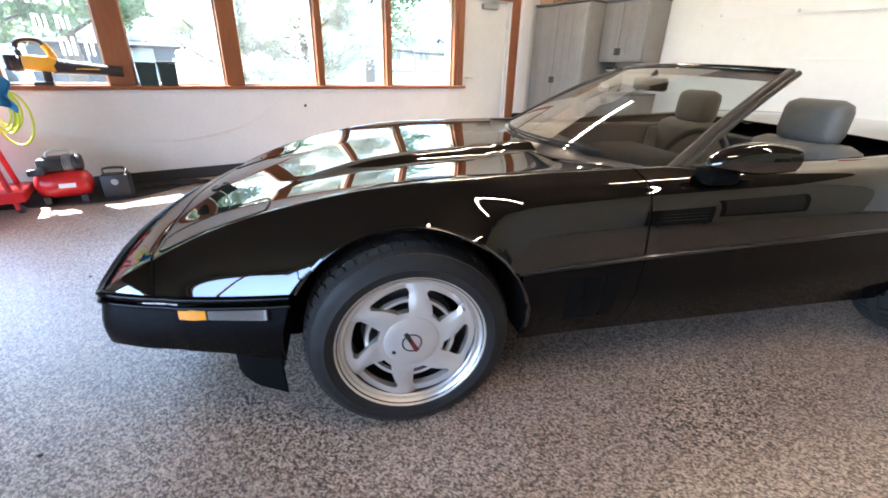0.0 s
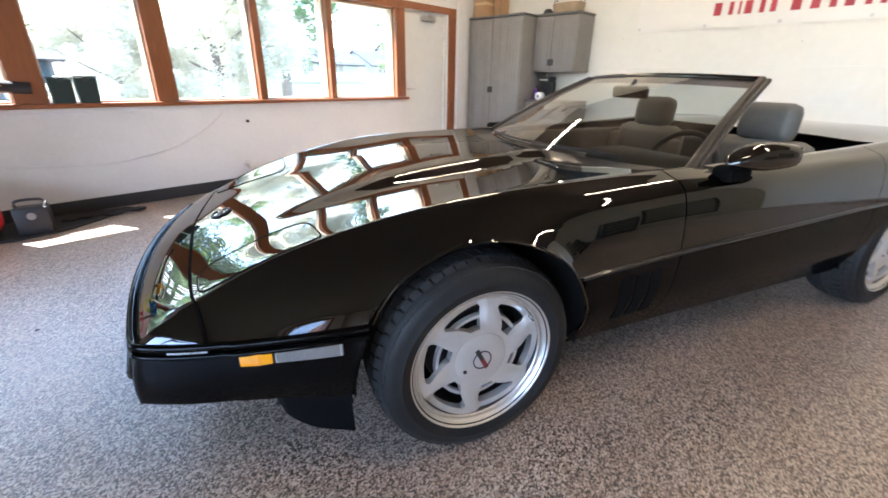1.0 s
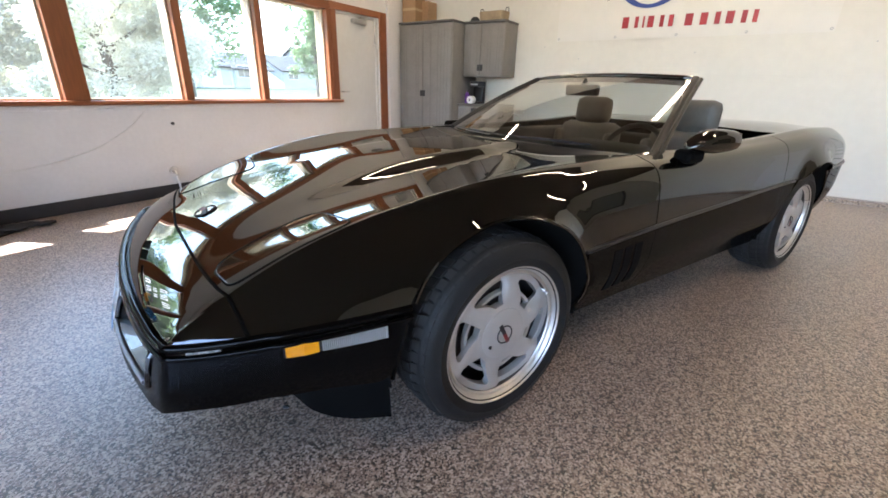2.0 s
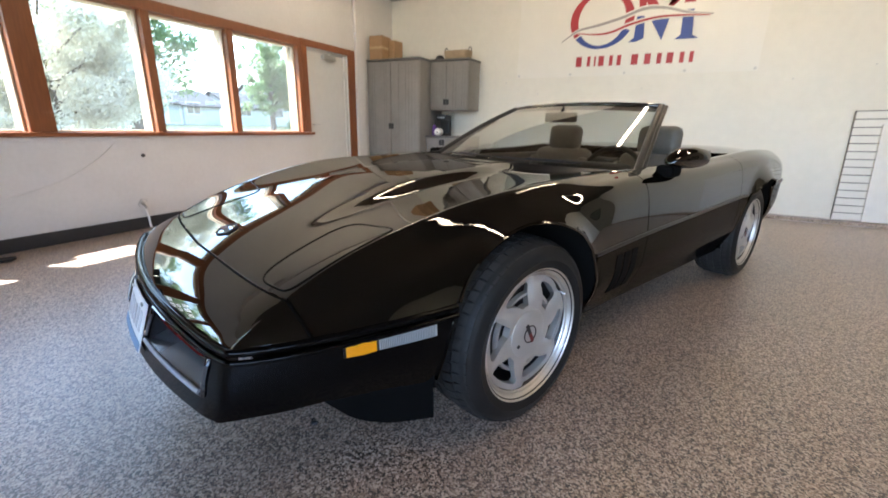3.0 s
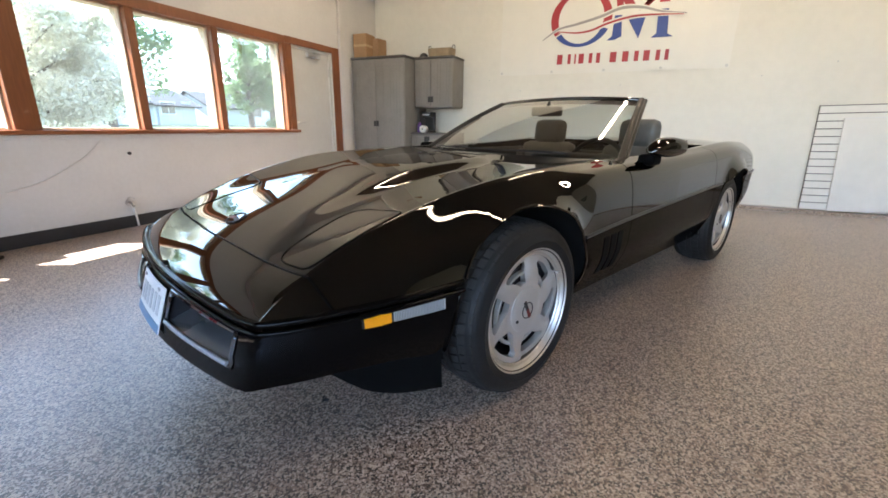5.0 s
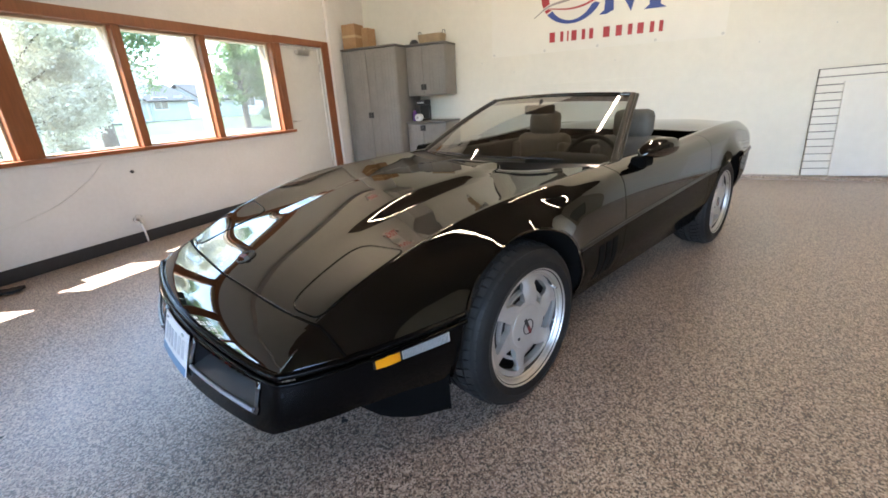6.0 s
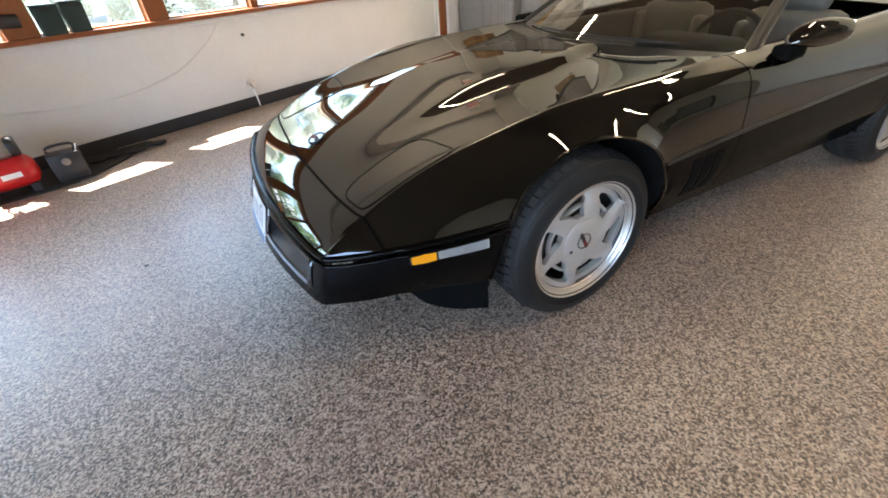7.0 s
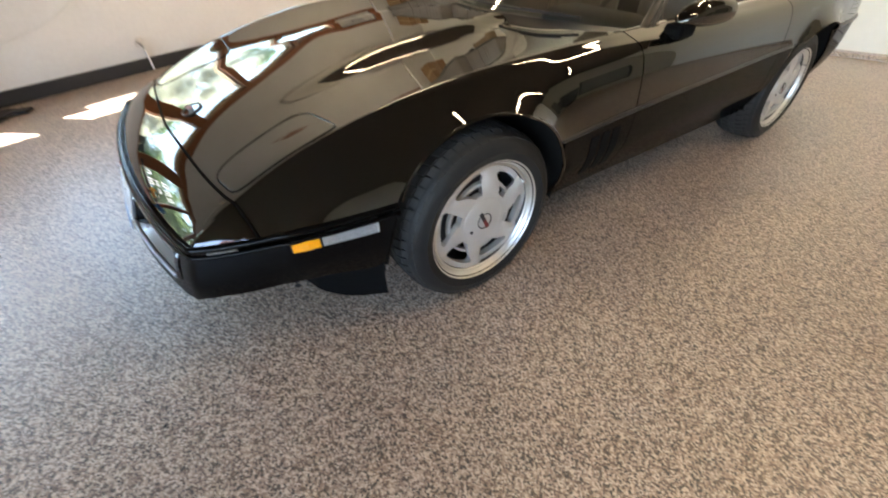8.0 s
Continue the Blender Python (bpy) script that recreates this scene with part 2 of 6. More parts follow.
M_DUCT = mat("galvanised_duct", (0.6, 0.6, 0.6), rough=0.28, metal=1.0, var=0.2, scale=14)
M_TUBE = mat("lamp_diffuser", (0.9, 0.9, 0.88), rough=0.5, emit=((1.0, 0.79, 0.51), 5.8))
M_GRASS = mat("lawn", (0.022, 0.042, 0.012), rough=0.9, var=0.35, scale=3, bump=0.4, bscale=30)
M_ROAD = mat("asphalt", (0.06, 0.06, 0.06), rough=0.9, var=0.15, scale=8, bump=0.2, bscale=60)
M_CONC = mat("concrete_walk", (0.30, 0.29, 0.27), rough=0.9, var=0.12, scale=6, bump=0.1, bscale=60)
M_LEAF = mat("green_leaves", (0.11, 0.17, 0.075), rough=0.6, var=0.3, scale=4, per_piece=0.45)
M_BLOSSOM = mat("white_blossom", (0.76, 0.73, 0.62), rough=0.8, var=0.15, scale=4, per_piece=0.3)
M_BARK = mat("bark", (0.12, 0.09, 0.065), rough=0.9, var=0.3, scale=12, bump=0.5, bscale=30)
M_SIDING = mat("white_siding", (0.72, 0.73, 0.74), rough=0.7, var=0.06, scale=4)
M_BLUESIDING = mat("grey_blue_siding", (0.46, 0.48, 0.48), rough=0.7, var=0.08, scale=4)
M_SLATESIDING = mat("slate_siding", (0.05, 0.08, 0.11), rough=0.7, var=0.1, scale=4)
M_ROOF = mat("grey_shingles", (0.016, 0.02, 0.026), rough=0.9, var=0.3, scale=5, bump=0.2, bscale=20)
M_DARKWIN = mat("dark_house_window", (0.03, 0.04, 0.05), rough=0.1)
M_CARWHITE = mat("white_car_paint", (0.75, 0.75, 0.75), rough=0.3, coat=0.6)
M_CARDARK = mat("slate_car_paint", (0.03, 0.05, 0.08), rough=0.3, coat=0.6)
M_PAINTMARK = bpy.data.materials.new("white_window_paint")
M_PAINTMARK.use_nodes = True
_tl = M_PAINTMARK.node_tree.nodes.new("ShaderNodeBsdfTranslucent")
_tl.inputs[0].default_value = (0.85, 0.86, 0.88, 1)
_mo = [n for n in M_PAINTMARK.node_tree.nodes if n.type == "OUTPUT_MATERIAL"][0]
M_PAINTMARK.node_tree.links.new(_tl.outputs[0], _mo.inputs[0])
M_PURPLE = mat("purple_bottle", (0.10, 0.03, 0.22), rough=0.4)
M_MAT = mat("black_floor_mat", (0.012, 0.012, 0.014), rough=0.8, var=0.3, scale=20, bump=0.3, bscale=60)


def leaf_glow(m, share, color):
    """Let light pass through thin leaves."""
    nt = m.node_tree
    out = [n for n in nt.nodes if n.type == "OUTPUT_MATERIAL"][0]
    t = nt.nodes.new("ShaderNodeBsdfTranslucent")
    t.inputs[0].default_value = (*color, 1)
    x = nt.nodes.new("ShaderNodeMixShader")
    x.inputs[0].default_value = share
    nt.links.new(nt.nodes["Principled BSDF"].outputs[0], x.inputs[1])
    nt.links.new(t.outputs[0], x.inputs[2])
    nt.links.new(x.outputs[0], out.inputs[0])


leaf_glow(M_LEAF, 0.6, (0.32, 0.43, 0.19))
leaf_glow(M_BLOSSOM, 0.5, (0.72, 0.69, 0.56))


# ---- mesh helpers ----
def smooth_mesh(me, on=True):
    me.polygons.foreach_set("use_smooth", [on] * len(me.polygons))


def part(name, bm, material, parent=None, label="", smooth=False, angle=None):
    me = bpy.data.meshes.new(name)
    bmesh.ops.recalc_face_normals(bm, faces=bm.faces)
    bm.to_mesh(me)
    bm.free()
    me.materials.append(material)
    if smooth:
        smooth_mesh(me)
        me.set_sharp_from_angle(angle=radians(angle or 35))
    ob = new(name, me)
    if parent is not None:
        ob.parent = parent
    if label:
        ob["label"] = label
    return ob


def thing(name, m, label, category, group="", kind=""):
    ob = new(name)
    ob.matrix_world = m
    ob.empty_display_size = 0.1
    return tagged(ob, label, category, group, kind)


def add_box(bm, lo, hi, bevel=0.0, m=None, seg=2):
    r = bmesh.ops.create_cube(bm, size=1.0)
    vs = r["verts"]
    for v in vs:
        v.co = Vector([lo[i] + (v.co[i] + 0.5) * (hi[i] - lo[i]) for i in range(3)])
    if bevel > 0:
        es = list({e for v in vs for e in v.link_edges})
        g = bmesh.ops.bevel(bm, geom=es, offset=bevel, segments=seg, profile=0.5, affect="EDGES")
        vs = list({v for f in g["faces"] for v in f.verts})
    if m is not None:
        bmesh.ops.transform(bm, matrix=m, verts=list(vs))
    return vs


def box(lo, hi, bevel=0.0, m=None):
    bm = bmesh.new()
    add_box(bm, lo, hi, bevel, m)
    return bm


def add_lathe(bm, prof, seg=48, m=None):
    """Turn a profile of (radius, height) about the z axis."""
    rings = []
    for r, h in prof:
        rings.append([bm.verts.new((r * math.cos(2 * math.pi * k / seg), r * math.sin(2 * math.pi * k / seg), h)) for k in range(seg)])
    for a, b in zip(rings, rings[1:]):
        for k in range(seg):
            bm.faces.new((a[k], a[(k + 1) % seg], b[(k + 1) % seg], b[k]))
    vs = [v for r in rings for v in r]
    if m is not None:
        bmesh.ops.transform(bm, matrix=m, verts=vs)
    return rings


def lathe(prof, seg=48, m=None, caps=False):
    bm = bmesh.new()
    rings = add_lathe(bm, prof, seg, m)
    if caps:
        bm.faces.new(rings[0])
        bm.faces.new(rings[-1])
    return bm


def add_tube(bm, pts, r, seg=8, closed=False, flat=1.0):
    """A round bar along points; r may be one radius or one for each point."""
    pts = [Vector(p) for p in pts]
    n = len(pts)
    up = Vector((0, 0, 1))
    rings = []
    for i, p in enumerate(pts):
        a = pts[(i - 1) % n] if (closed or i > 0) else p
        b = pts[(i + 1) % n] if (closed or i < n - 1) else p
        d = (b - a).normalized()
        side = d.cross(up)
        if side.length < 1e-3:
            side = d.cross(Vector((1, 0, 0)))
        side.normalize()
        top = side.cross(d).normalized()
        rr = r[i] if isinstance(r, (list, tuple)) else r
        rings.append([bm.verts.new(p + rr * (math.cos(2 * math.pi * k / seg) * side + flat * math.sin(2 * math.pi * k / seg) * top)) for k in range(seg)])
    pairs = list(zip(rings, rings[1:]))
    if closed:
        pairs.append((rings[-1], rings[0]))
    for a, b in pairs:
        for k in range(seg):
            bm.faces.new((a[k], a[(k + 1) % seg], b[(k + 1) % seg], b[k]))
    if not closed:
        bm.faces.new(rings[0])
        bm.faces.new(rings[-1])


def tube(pts, r, seg=8, closed=False, flat=1.0):
    bm = bmesh.new()
    add_tube(bm, pts, r, seg, closed, flat)
    return bm


def curve_pts(pts, n):
    """Points along a smooth line through the given ones."""
    pts = [Vector(p) for p in pts]
    out = []
    for k in range(n + 1):
        u = k / n * (len(pts) - 1)
        i = min(int(u), len(pts) - 2)
        f = u - i
        p0, p1, p2, p3 = pts[max(i - 1, 0)], pts[i], pts[i + 1], pts[min(i + 2, len(pts) - 1)]
        out.append(0.5 * ((2 * p1) + (p2 - p0) * f + (2 * p0 - 5 * p1 + 4 * p2 - p3) * f * f + (3 * p1 - p0 - 3 * p2 + p3) * f ** 3))
    return out


def add_grid(bm, fn, us, vs, keep=None):
    rows = [[bm.verts.new(fn(u, v)) for v in vs] for u in us]
    for i in range(len(us) - 1):
        for j in range(len(vs) - 1):
            if keep is None or keep(0.5 * (us[i] + us[i + 1]), 0.5 * (vs[j] + vs[j + 1])):
                bm.faces.new((rows[i][j], rows[i + 1][j], rows[i + 1][j + 1], rows[i][j + 1]))
    loose = [v for v in bm.verts if not v.link_faces]
    bmesh.ops.delete(bm, geom=loose, context="VERTS")
    return rows


def sheet(fn, us, vs, thick=0.004, keep=None):
    """A curved panel with thickness."""
    bm = bmesh.new()
    add_grid(bm, fn, us, vs, keep)
    bmesh.ops.recalc_face_normals(bm, faces=bm.faces)
    if thick:
        bmesh.ops.solidify(bm, geom=bm.faces[:], thickness=thick)
    return bm


def lin(a, b, n):
    return [a + (b - a) * k / n for k in range(n + 1)]


def prism(poly, depth, m=None):
    """A flat outline given thickness along z."""
    bm = bmesh.new()
    f = bm.faces.new([bm.verts.new((x, y, 0)) for x, y in poly])
    g = bmesh.ops.extrude_face_region(bm, geom=[f])
    bmesh.ops.translate(bm, vec=(0, 0, depth), verts=[v for v in g["geom"] if isinstance(v, bmesh.types.BMVert)])
    if m is not None:
        bmesh.ops.transform(bm, matrix=m, verts=bm.verts[:])
    return bm


def structure(name, bm, material, label, category="", smooth=False):
    return tagged(part(name, bm, material, None, label, smooth), label, category or name.split("_")[0], "", "structure")


# ---- the room ----
WY, EX, WX, SY, CZ = 4.07, 5.22, -6.5, -6.0, 3.9
SILL_Z, HEAD_Z = 0.90, 1.965
structure("floor", box((WX, SY, -0.1), (EX, WY, 0.0)), M_FLOOR, "tan, brown and white vinyl flake epoxy floor")
structure("ceiling", box((WX - 0.2, SY - 0.2, CZ), (EX + 0.2, WY + 0.2, CZ + 0.15)), M_CEIL, "brown stained board ceiling")
# the first three openings are unseen, added to brighten the floor before the nose
OPEN = [(-5.20, -4.42), (-4.30, -3.51), (-3.36, -2.59), (-2.42, -1.51), (-1.42, -0.72), (-0.52, 0.235), (0.405, 1.185), (1.262, 2.045), (2.12, 3.05)]
DOOR = (3.20, 4.03, 1.98)
bmw = bmesh.new()
add_box(bmw, (WX, WY, 0), (DOOR[0], WY + 0.2, SILL_Z - 0.03))
add_box(bmw, (WX, WY, HEAD_Z + 0.03), (DOOR[0], WY + 0.2, CZ))
add_box(bmw, (WX, WY, SILL_Z - 0.03), (-5.20, WY + 0.2, HEAD_Z + 0.03))
add_box(bmw, (DOOR[0], WY, DOOR[2]), (DOOR[1], WY + 0.2, CZ))
add_box(bmw, (DOOR[1], WY, 0), (EX + 0.2, WY + 0.2, CZ))
structure("wall_north", bmw, M_WALL, "white painted wall below and above the long window row", "wall")
bmw = box((EX, SY - 0.2, 0), (EX + 0.2, WY, CZ))
structure("wall_east", bmw, M_PANEL, "cream white panelled wall behind the car", "wall")
structure("wall_south", box((WX, SY - 0.2, 0), (EX, SY, CZ)), M_SOUTH, "plain beige painted wall", "wall")
# unseen window, known from fender reflections; oversized to brighten the floor
W_LO, W_HI, W_Z0, W_Z1 = -5.6, 1.6, 0.8, 3.75
bmw = bmesh.new()
add_box(bmw, (WX - 0.2, SY - 0.2, 0), (WX, W_LO, CZ))
add_box(bmw, (WX - 0.2, W_HI, 0), (WX, WY + 0.2, CZ))
add_box(bmw, (WX - 0.2, W_LO, 0), (WX, W_HI, W_Z0))
add_box(bmw, (WX - 0.2, W_LO, W_Z1), (WX, W_HI, CZ))
structure("wall_west", bmw, M_WALL, "plain white painted wall with a wide window", "wall")
ww = thing("window_10", Matrix.Translation((WX, W_LO, W_Z0)), "wide clear window in a stained oak frame", "window", "", "structure")
WL, WH = W_HI - W_LO, W_Z1 - W_Z0
for k in range(4):
    wp = part("pane", box((-0.11, 0.04 + k * WL / 4, 0.03), (-0.105, (k + 1) * WL / 4 - 0.04, WH - 0.03)), M_GLASS, ww)
    wp.visible_shadow = False
for y_ in lin(0.0, WL, 4):
    part("post", box((-0.15, y_ - 0.04, 0.0), (0.012, y_ + 0.04, WH), 0.004), M_TRIM, ww)
for z_ in (0.0, WH):
    part("rail", box((-0.15, -0.04, z_ - 0.035), (0.015, WL + 0.04, z_ + 0.035), 0.004), M_TRIM, ww)
structure("trim_panel_joint", box((EX - 0.006, SY, 1.285), (EX, 2.4, 1.31), 0.002), M_PANEL, "thin horizontal joint strip between wall panels", "trim")
bmw = bmesh.new()
add_box(bmw, (WX, WY - 0.12, 2.74), (4.186, WY, CZ), 0.004)
structure("wall_header", bmw, M_WALL, "white painted upper wall that projects over the windows", "wall")
structure("wall_soffit", box((4.402, 3.70, 2.97), (EX, WY, CZ), 0.004), M_WALL, "white boxed soffit in the corner", "wall")
structure("wall_pilaster", box((4.188, WY - 0.05, 0), (4.40, WY, CZ), 0.012), M_WALL, "narrow white corner pilaster beside the door", "wall")
structure("baseboard", box((WX, WY - 0.012, 0), (DOOR[0] - 0.02, WY, 0.11), 0.003), M_BASE, "black vinyl cove base along the wall", "baseboard")
structure("trim_sill", box((-5.3, WY - 0.05, SILL_Z - 0.035), (3.235, WY + 0.12, SILL_Z), 0.006), M_TRIM, "orange-stained oak window sill", "trim")
structure("trim_ledge", box((-5.3, WY - 0.012, SILL_Z - 0.075), (3.2, WY, SILL_Z - 0.038), 0.004), M_WALL, "white painted ledge strip under the sill", "trim")
structure("trim_head", box((-5.3, WY - 0.02, HEAD_Z), (3.05, WY + 0.12, HEAD_Z + 0.095), 0.005), M_TRIM, "orange-stained oak window head", "trim")

# window row: one unit for each opening, posts between
wn = 0
for a, b in OPEN:
    wn += 1
    w = thing("window_%d" % wn, Matrix.Translation((a, WY, SILL_Z)), "tall clear window pane in a stained oak frame", "window", "window row", "structure")
    h = HEAD_Z - SILL_Z
    L = b - a
    for nm, lo, hi in (("window_frame", (0, 0.055, 0), (0.014, 0.195, h)), ("window_frame", (L - 0.016, 0.055, 0), (L, 0.195, h)), ("window_frame", (0.024, 0.055, 0), (L - 0.024, 0.195, 0.016)), ("window_frame", (0.024, 0.055, h - 0.02), (L - 0.024, 0.195, h))):
        part(nm, box(lo, hi, 0.004), M_SUNSASH, w)
    p = part("pane", box((0.024, 0.090, 0.016), (L - 0.024, 0.095, h - 0.02)), M_DIMPANE, w)
    p.visible_shadow = False
edges = [(OPEN[i][1], OPEN[i + 1][0]) for i in range(len(OPEN) - 1)]
for i, (a, b) in enumerate(edges):
    structure("trim_post_%d" % (i + 1), box((a, WY - 0.012, SILL_Z), (b, WY + 0.10, HEAD_Z), 0.006), M_TRIM, "orange-stained oak post between windows", "trim")
structure("trim_post_9", box((3.05, WY - 0.014, SILL_Z), (3.102, WY + 0.19, HEAD_Z + 0.095), 0.006), M_TRIM, "wide orange-stained oak post beside the door", "trim")

# door with its frame
d = thing("door_1", Matrix.Translation((DOOR[0], WY, 0)), "closed pale grey steel door in an oak frame", "door", "", "structure")
dw = DOOR[1] - DOOR[0]
part("leaf", box((0.012, 0.03, 0.008), (dw - 0.06, 0.075, DOOR[2] - 0.03), 0.004), M_DOOR, d)
part("steel_jamb", box((dw - 0.055, 0.02, 0), (dw, 0.14, DOOR[2]), 0.004), M_DOOR, d)
part("steel_jamb", box((0, 0.02, DOOR[2] - 0.026), (dw - 0.057, 0.14, DOOR[2]), 0.004), M_DOOR, d)
part("oak_casing", box((dw, -0.02, 0), (dw + 0.15, 0.0, DOOR[2] + 0.085), 0.005), M_TRIM, d)
part("oak_casing", box((-0.098, -0.02, DOOR[2]), (dw - 0.002, 0.0, DOOR[2] + 0.085), 0.005), M_TRIM, d)
part("oak_casing", box((-0.098, -0.02, 0.902), (0.0, 0.0, DOOR[2] - 0.002), 0.005), M_TRIM, d)
cl = part("door_closer", box((0.30, -0.03, 1.86), (0.56, 0.028, 1.92), 0.012), M_STEEL, d, "grey door closer")
part("arm", tube([(0.42, -0.02, 1.925), (0.36, -0.10, 1.93), (0.55, 0.0, 1.94)], 0.009, 6), M_STEEL, cl)
part("lever_handle", tube([(0.07, 0.03, 1.0), (0.07, -0.03, 1.0), (0.16, -0.035, 1.0)], 0.009, 8), M_STEEL, d)
part("hinge", box((dw - 0.066, 0.012, 0.25), (dw - 0.054, 0.032, 0.36), 0.002), M_STEEL, d)
part("hinge", box((dw - 0.066, 0.012, 1.65), (dw - 0.054, 0.032, 1.76), 0.002), M_STEEL, d)

# ---- the car ----
HEADING = -21.71
CAR = pose(0, 0, 0, 0, 0, HEADING) @ Matrix.Translation((0, 0.86, 0))
AXLE_R, ARCH_R, WHEEL_Z = 2.443, 0.385, 0.33


def spline(xs, ys):
    """A smooth function through the given values, with steady curvature."""
    n = len(xs)
    h = [xs[i + 1] - xs[i] for i in range(n - 1)]
    A, r = np.eye(n), np.zeros(n)
    for i in range(1, n - 1):
        A[i, i - 1], A[i, i], A[i, i + 1] = h[i - 1], 2 * (h[i - 1] + h[i]), h[i]
        r[i] = 6 * ((ys[i + 1] - ys[i]) / h[i] - (ys[i] - ys[i - 1]) / h[i - 1])
    m = [float(v) for v in np.linalg.solve(A, r)]

    def f(x):
        x = min(max(x, xs[0]), xs[-1])
        i = 0
        while i < n - 2 and x > xs[i + 1]:
            i += 1
        p, q = xs[i + 1] - x, x - xs[i]
        return (m[i] * p ** 3 + m[i + 1] * q ** 3) / (6 * h[i]) + (ys[i] / h[i] - m[i] * h[i] / 6) * p + (ys[i + 1] / h[i] - m[i + 1] * h[i] / 6) * q

    return f


def step01(x, a, b):
    u = min(max((x - a) / (b - a), 0.0), 1.0)
    return u * u * u * (10 + u * (6 * u - 15))


ST = [-0.67, -0.5, -0.3, 0.0, 0.3, 0.757, 1.3, 2.0, 2.45, 2.9, 3.25, 3.42]
z_mid = spline(ST, [0.592, 0.656, 0.720, 0.774, 0.800, 0.808, 0.83, 0.87, 0.90, 0.90, 0.875, 0.84])
z_val = spline(ST, [0.583, 0.650, 0.717, 0.772, 0.795, 0.808, 0.835, 0.872, 0.90, 0.90, 0.872, 0.83])
y_cre = spline(ST, [0.656, 0.664, 0.682, 0.715, 0.728, 0.735, 0.745, 0.760, 0.765, 0.745, 0.698, 0.64])
z_cre = spline(ST, [0.582, 0.668, 0.742, 0.802, 0.822, 0.836, 0.846, 0.870, 0.893, 0.888, 0.860, 0.82])
y_sho = spline(ST, [0.723, 0.762, 0.798, 0.836, 0.850, 0.852, 0.857, 0.870, 0.885, 0.865, 0.813, 0.750])
z_sho_low = spline(ST, [0.538, 0.588, 0.640, 0.692, 0.712, 0.728, 0.742, 0.760, 0.770, 0.755, 0.725, 0.70])
y_mou = spline(ST, [0.768, 0.812, 0.852, 0.878, 0.880, 0.876, 0.880, 0.888, 0.900, 0.880, 0.828, 0.765])
z_mou = spline(ST, [0.508, 0.516, 0.528, 0.546, 0.562, 0.584, 0.604, 0.630, 0.645, 0.655, 0.660, 0.66])


def z_sho(x):
    """Height of the shoulder: low over the front wheel, high along the upright side behind it."""
    return z_sho_low(x) + 0.046 * step01(x, 0.06, 0.42)


def arch_z(x):
    z = 0.0
    for c in (0.0, AXLE_R):
        d = ARCH_R ** 2 - (x - c) ** 2
        if d > 0:
            z = max(z, WHEEL_Z + math.sqrt(d))
    return z


def cat(pts, u):
    n = len(pts) - 1
    u = min(max(u, 0.0), 1.0) * n
    i = min(int(u), n - 1)
    f = u - i
    p0, p1, p2, p3 = pts[max(i - 1, 0)], pts[i], pts[i + 1], pts[min(i + 2, n)]
    return tuple(0.5 * (2 * b + (c - a) * f + (2 * a - 5 * b + 4 * c - d) * f * f + (3 * b - a - 3 * c + d) * f ** 3) for a, b, c, d in zip(p0, p1, p2, p3))


def b_curve(pts):
    """A smooth line that passes close to the points, mirrored at its first one."""
    n = len(pts)
    ext = [(-pts[1][0], pts[1][1])] + pts + [tuple(2 * p - q for p, q in zip(pts[-1], pts[-2]))]
    c = [tuple(b - (a - 2 * b + d) / 6 for a, b, d in zip(ext[i - 1], ext[i], ext[i + 1])) for i in range(1, n + 1)]
    c = [(-c[1][0], c[1][1])] + c + [tuple(2 * p - q for p, q in zip(c[-1], c[-2]))]

    def curve(w):
        w = min(max(w, 0.0), n - 1.0)
        i = min(int(w), n - 2)
        f = w - i
        k = ((1 - f) ** 3 / 6, (3 * f ** 3 - 6 * f * f + 4) / 6, (-3 * f ** 3 + 3 * f * f + 3 * f + 1) / 6, f ** 3 / 6)
        return tuple(sum(k[j] * c[i + j][e] for j in range(4)) for e in (0, 1))

    return curve


@functools.lru_cache(maxsize=None)
def section(x):
    """Half outline across the car: middle, valley, crest, shoulder, moulding. Two curves: top 0..1, side 0..1."""
    yc, zc = y_cre(x), z_cre(x)
    hump = step01(x, -0.60, 0.15)
    zl = z_val(x) + (zc - z_val(x)) * (yc - 0.085 - 0.42) / (yc - 0.42)
    soft = [(0.0, z_mid(x)), (0.2, z_mid(x) - 0.001), (0.42, z_val(x)), (yc - 0.085, zl + (zc - 0.012 - zl) * hump), (yc, zc)]
    soft += [(yc + 0.020 + 0.025 * hump, zc - 0.018 - 0.006 * hump), (y_sho(x), z_sho(x)), (y_mou(x), z_mou(x))]
    old = b_curve(soft)
    fall = (zc - z_sho(x)) / (y_sho(x) - yc)
    near = [(yc - 0.016, zc - 0.016 * (zc - zl) / 0.085), (yc, zc), (yc + 0.012, zc - 0.012 * fall), (yc + 0.030, zc - 0.030 * fall)]
    was = [old(3.75), old(4.0), old(4.4), old(5.0)]
    pts = soft[:3] + [tuple(a + (b - a) * hump for a, b in zip(soft[3], old(3.0)))]
    pts += [tuple(a + (b - a) * hump for a, b in zip(p, q)) for p, q in zip(near, was)] + soft[6:]
    fine = b_curve(pts)

    def curve(w):
        return fine(float(np.interp(w, (0, 3, 3.75, 4, 4.4, 5, 7), (0, 3, 4, 5, 6, 7, 9))))

    return (lambda u: curve(4 * u)), (lambda u: curve(3 + 4 * u))


def flare(x, z):
    """How far the wheel arches swell out of the body side, most over the top of the wheel."""
    d = 0.0
    for cx in (0.0, AXLE_R):
        r = max(math.hypot(x - cx, z - WHEEL_Z) - ARCH_R, 0.0)
        d += (0.006 + 0.034 * (1 - step01(abs(x - cx), 0.10, 0.36))) * max(0.0, 1 - r / 0.10) ** 1.5
    return d


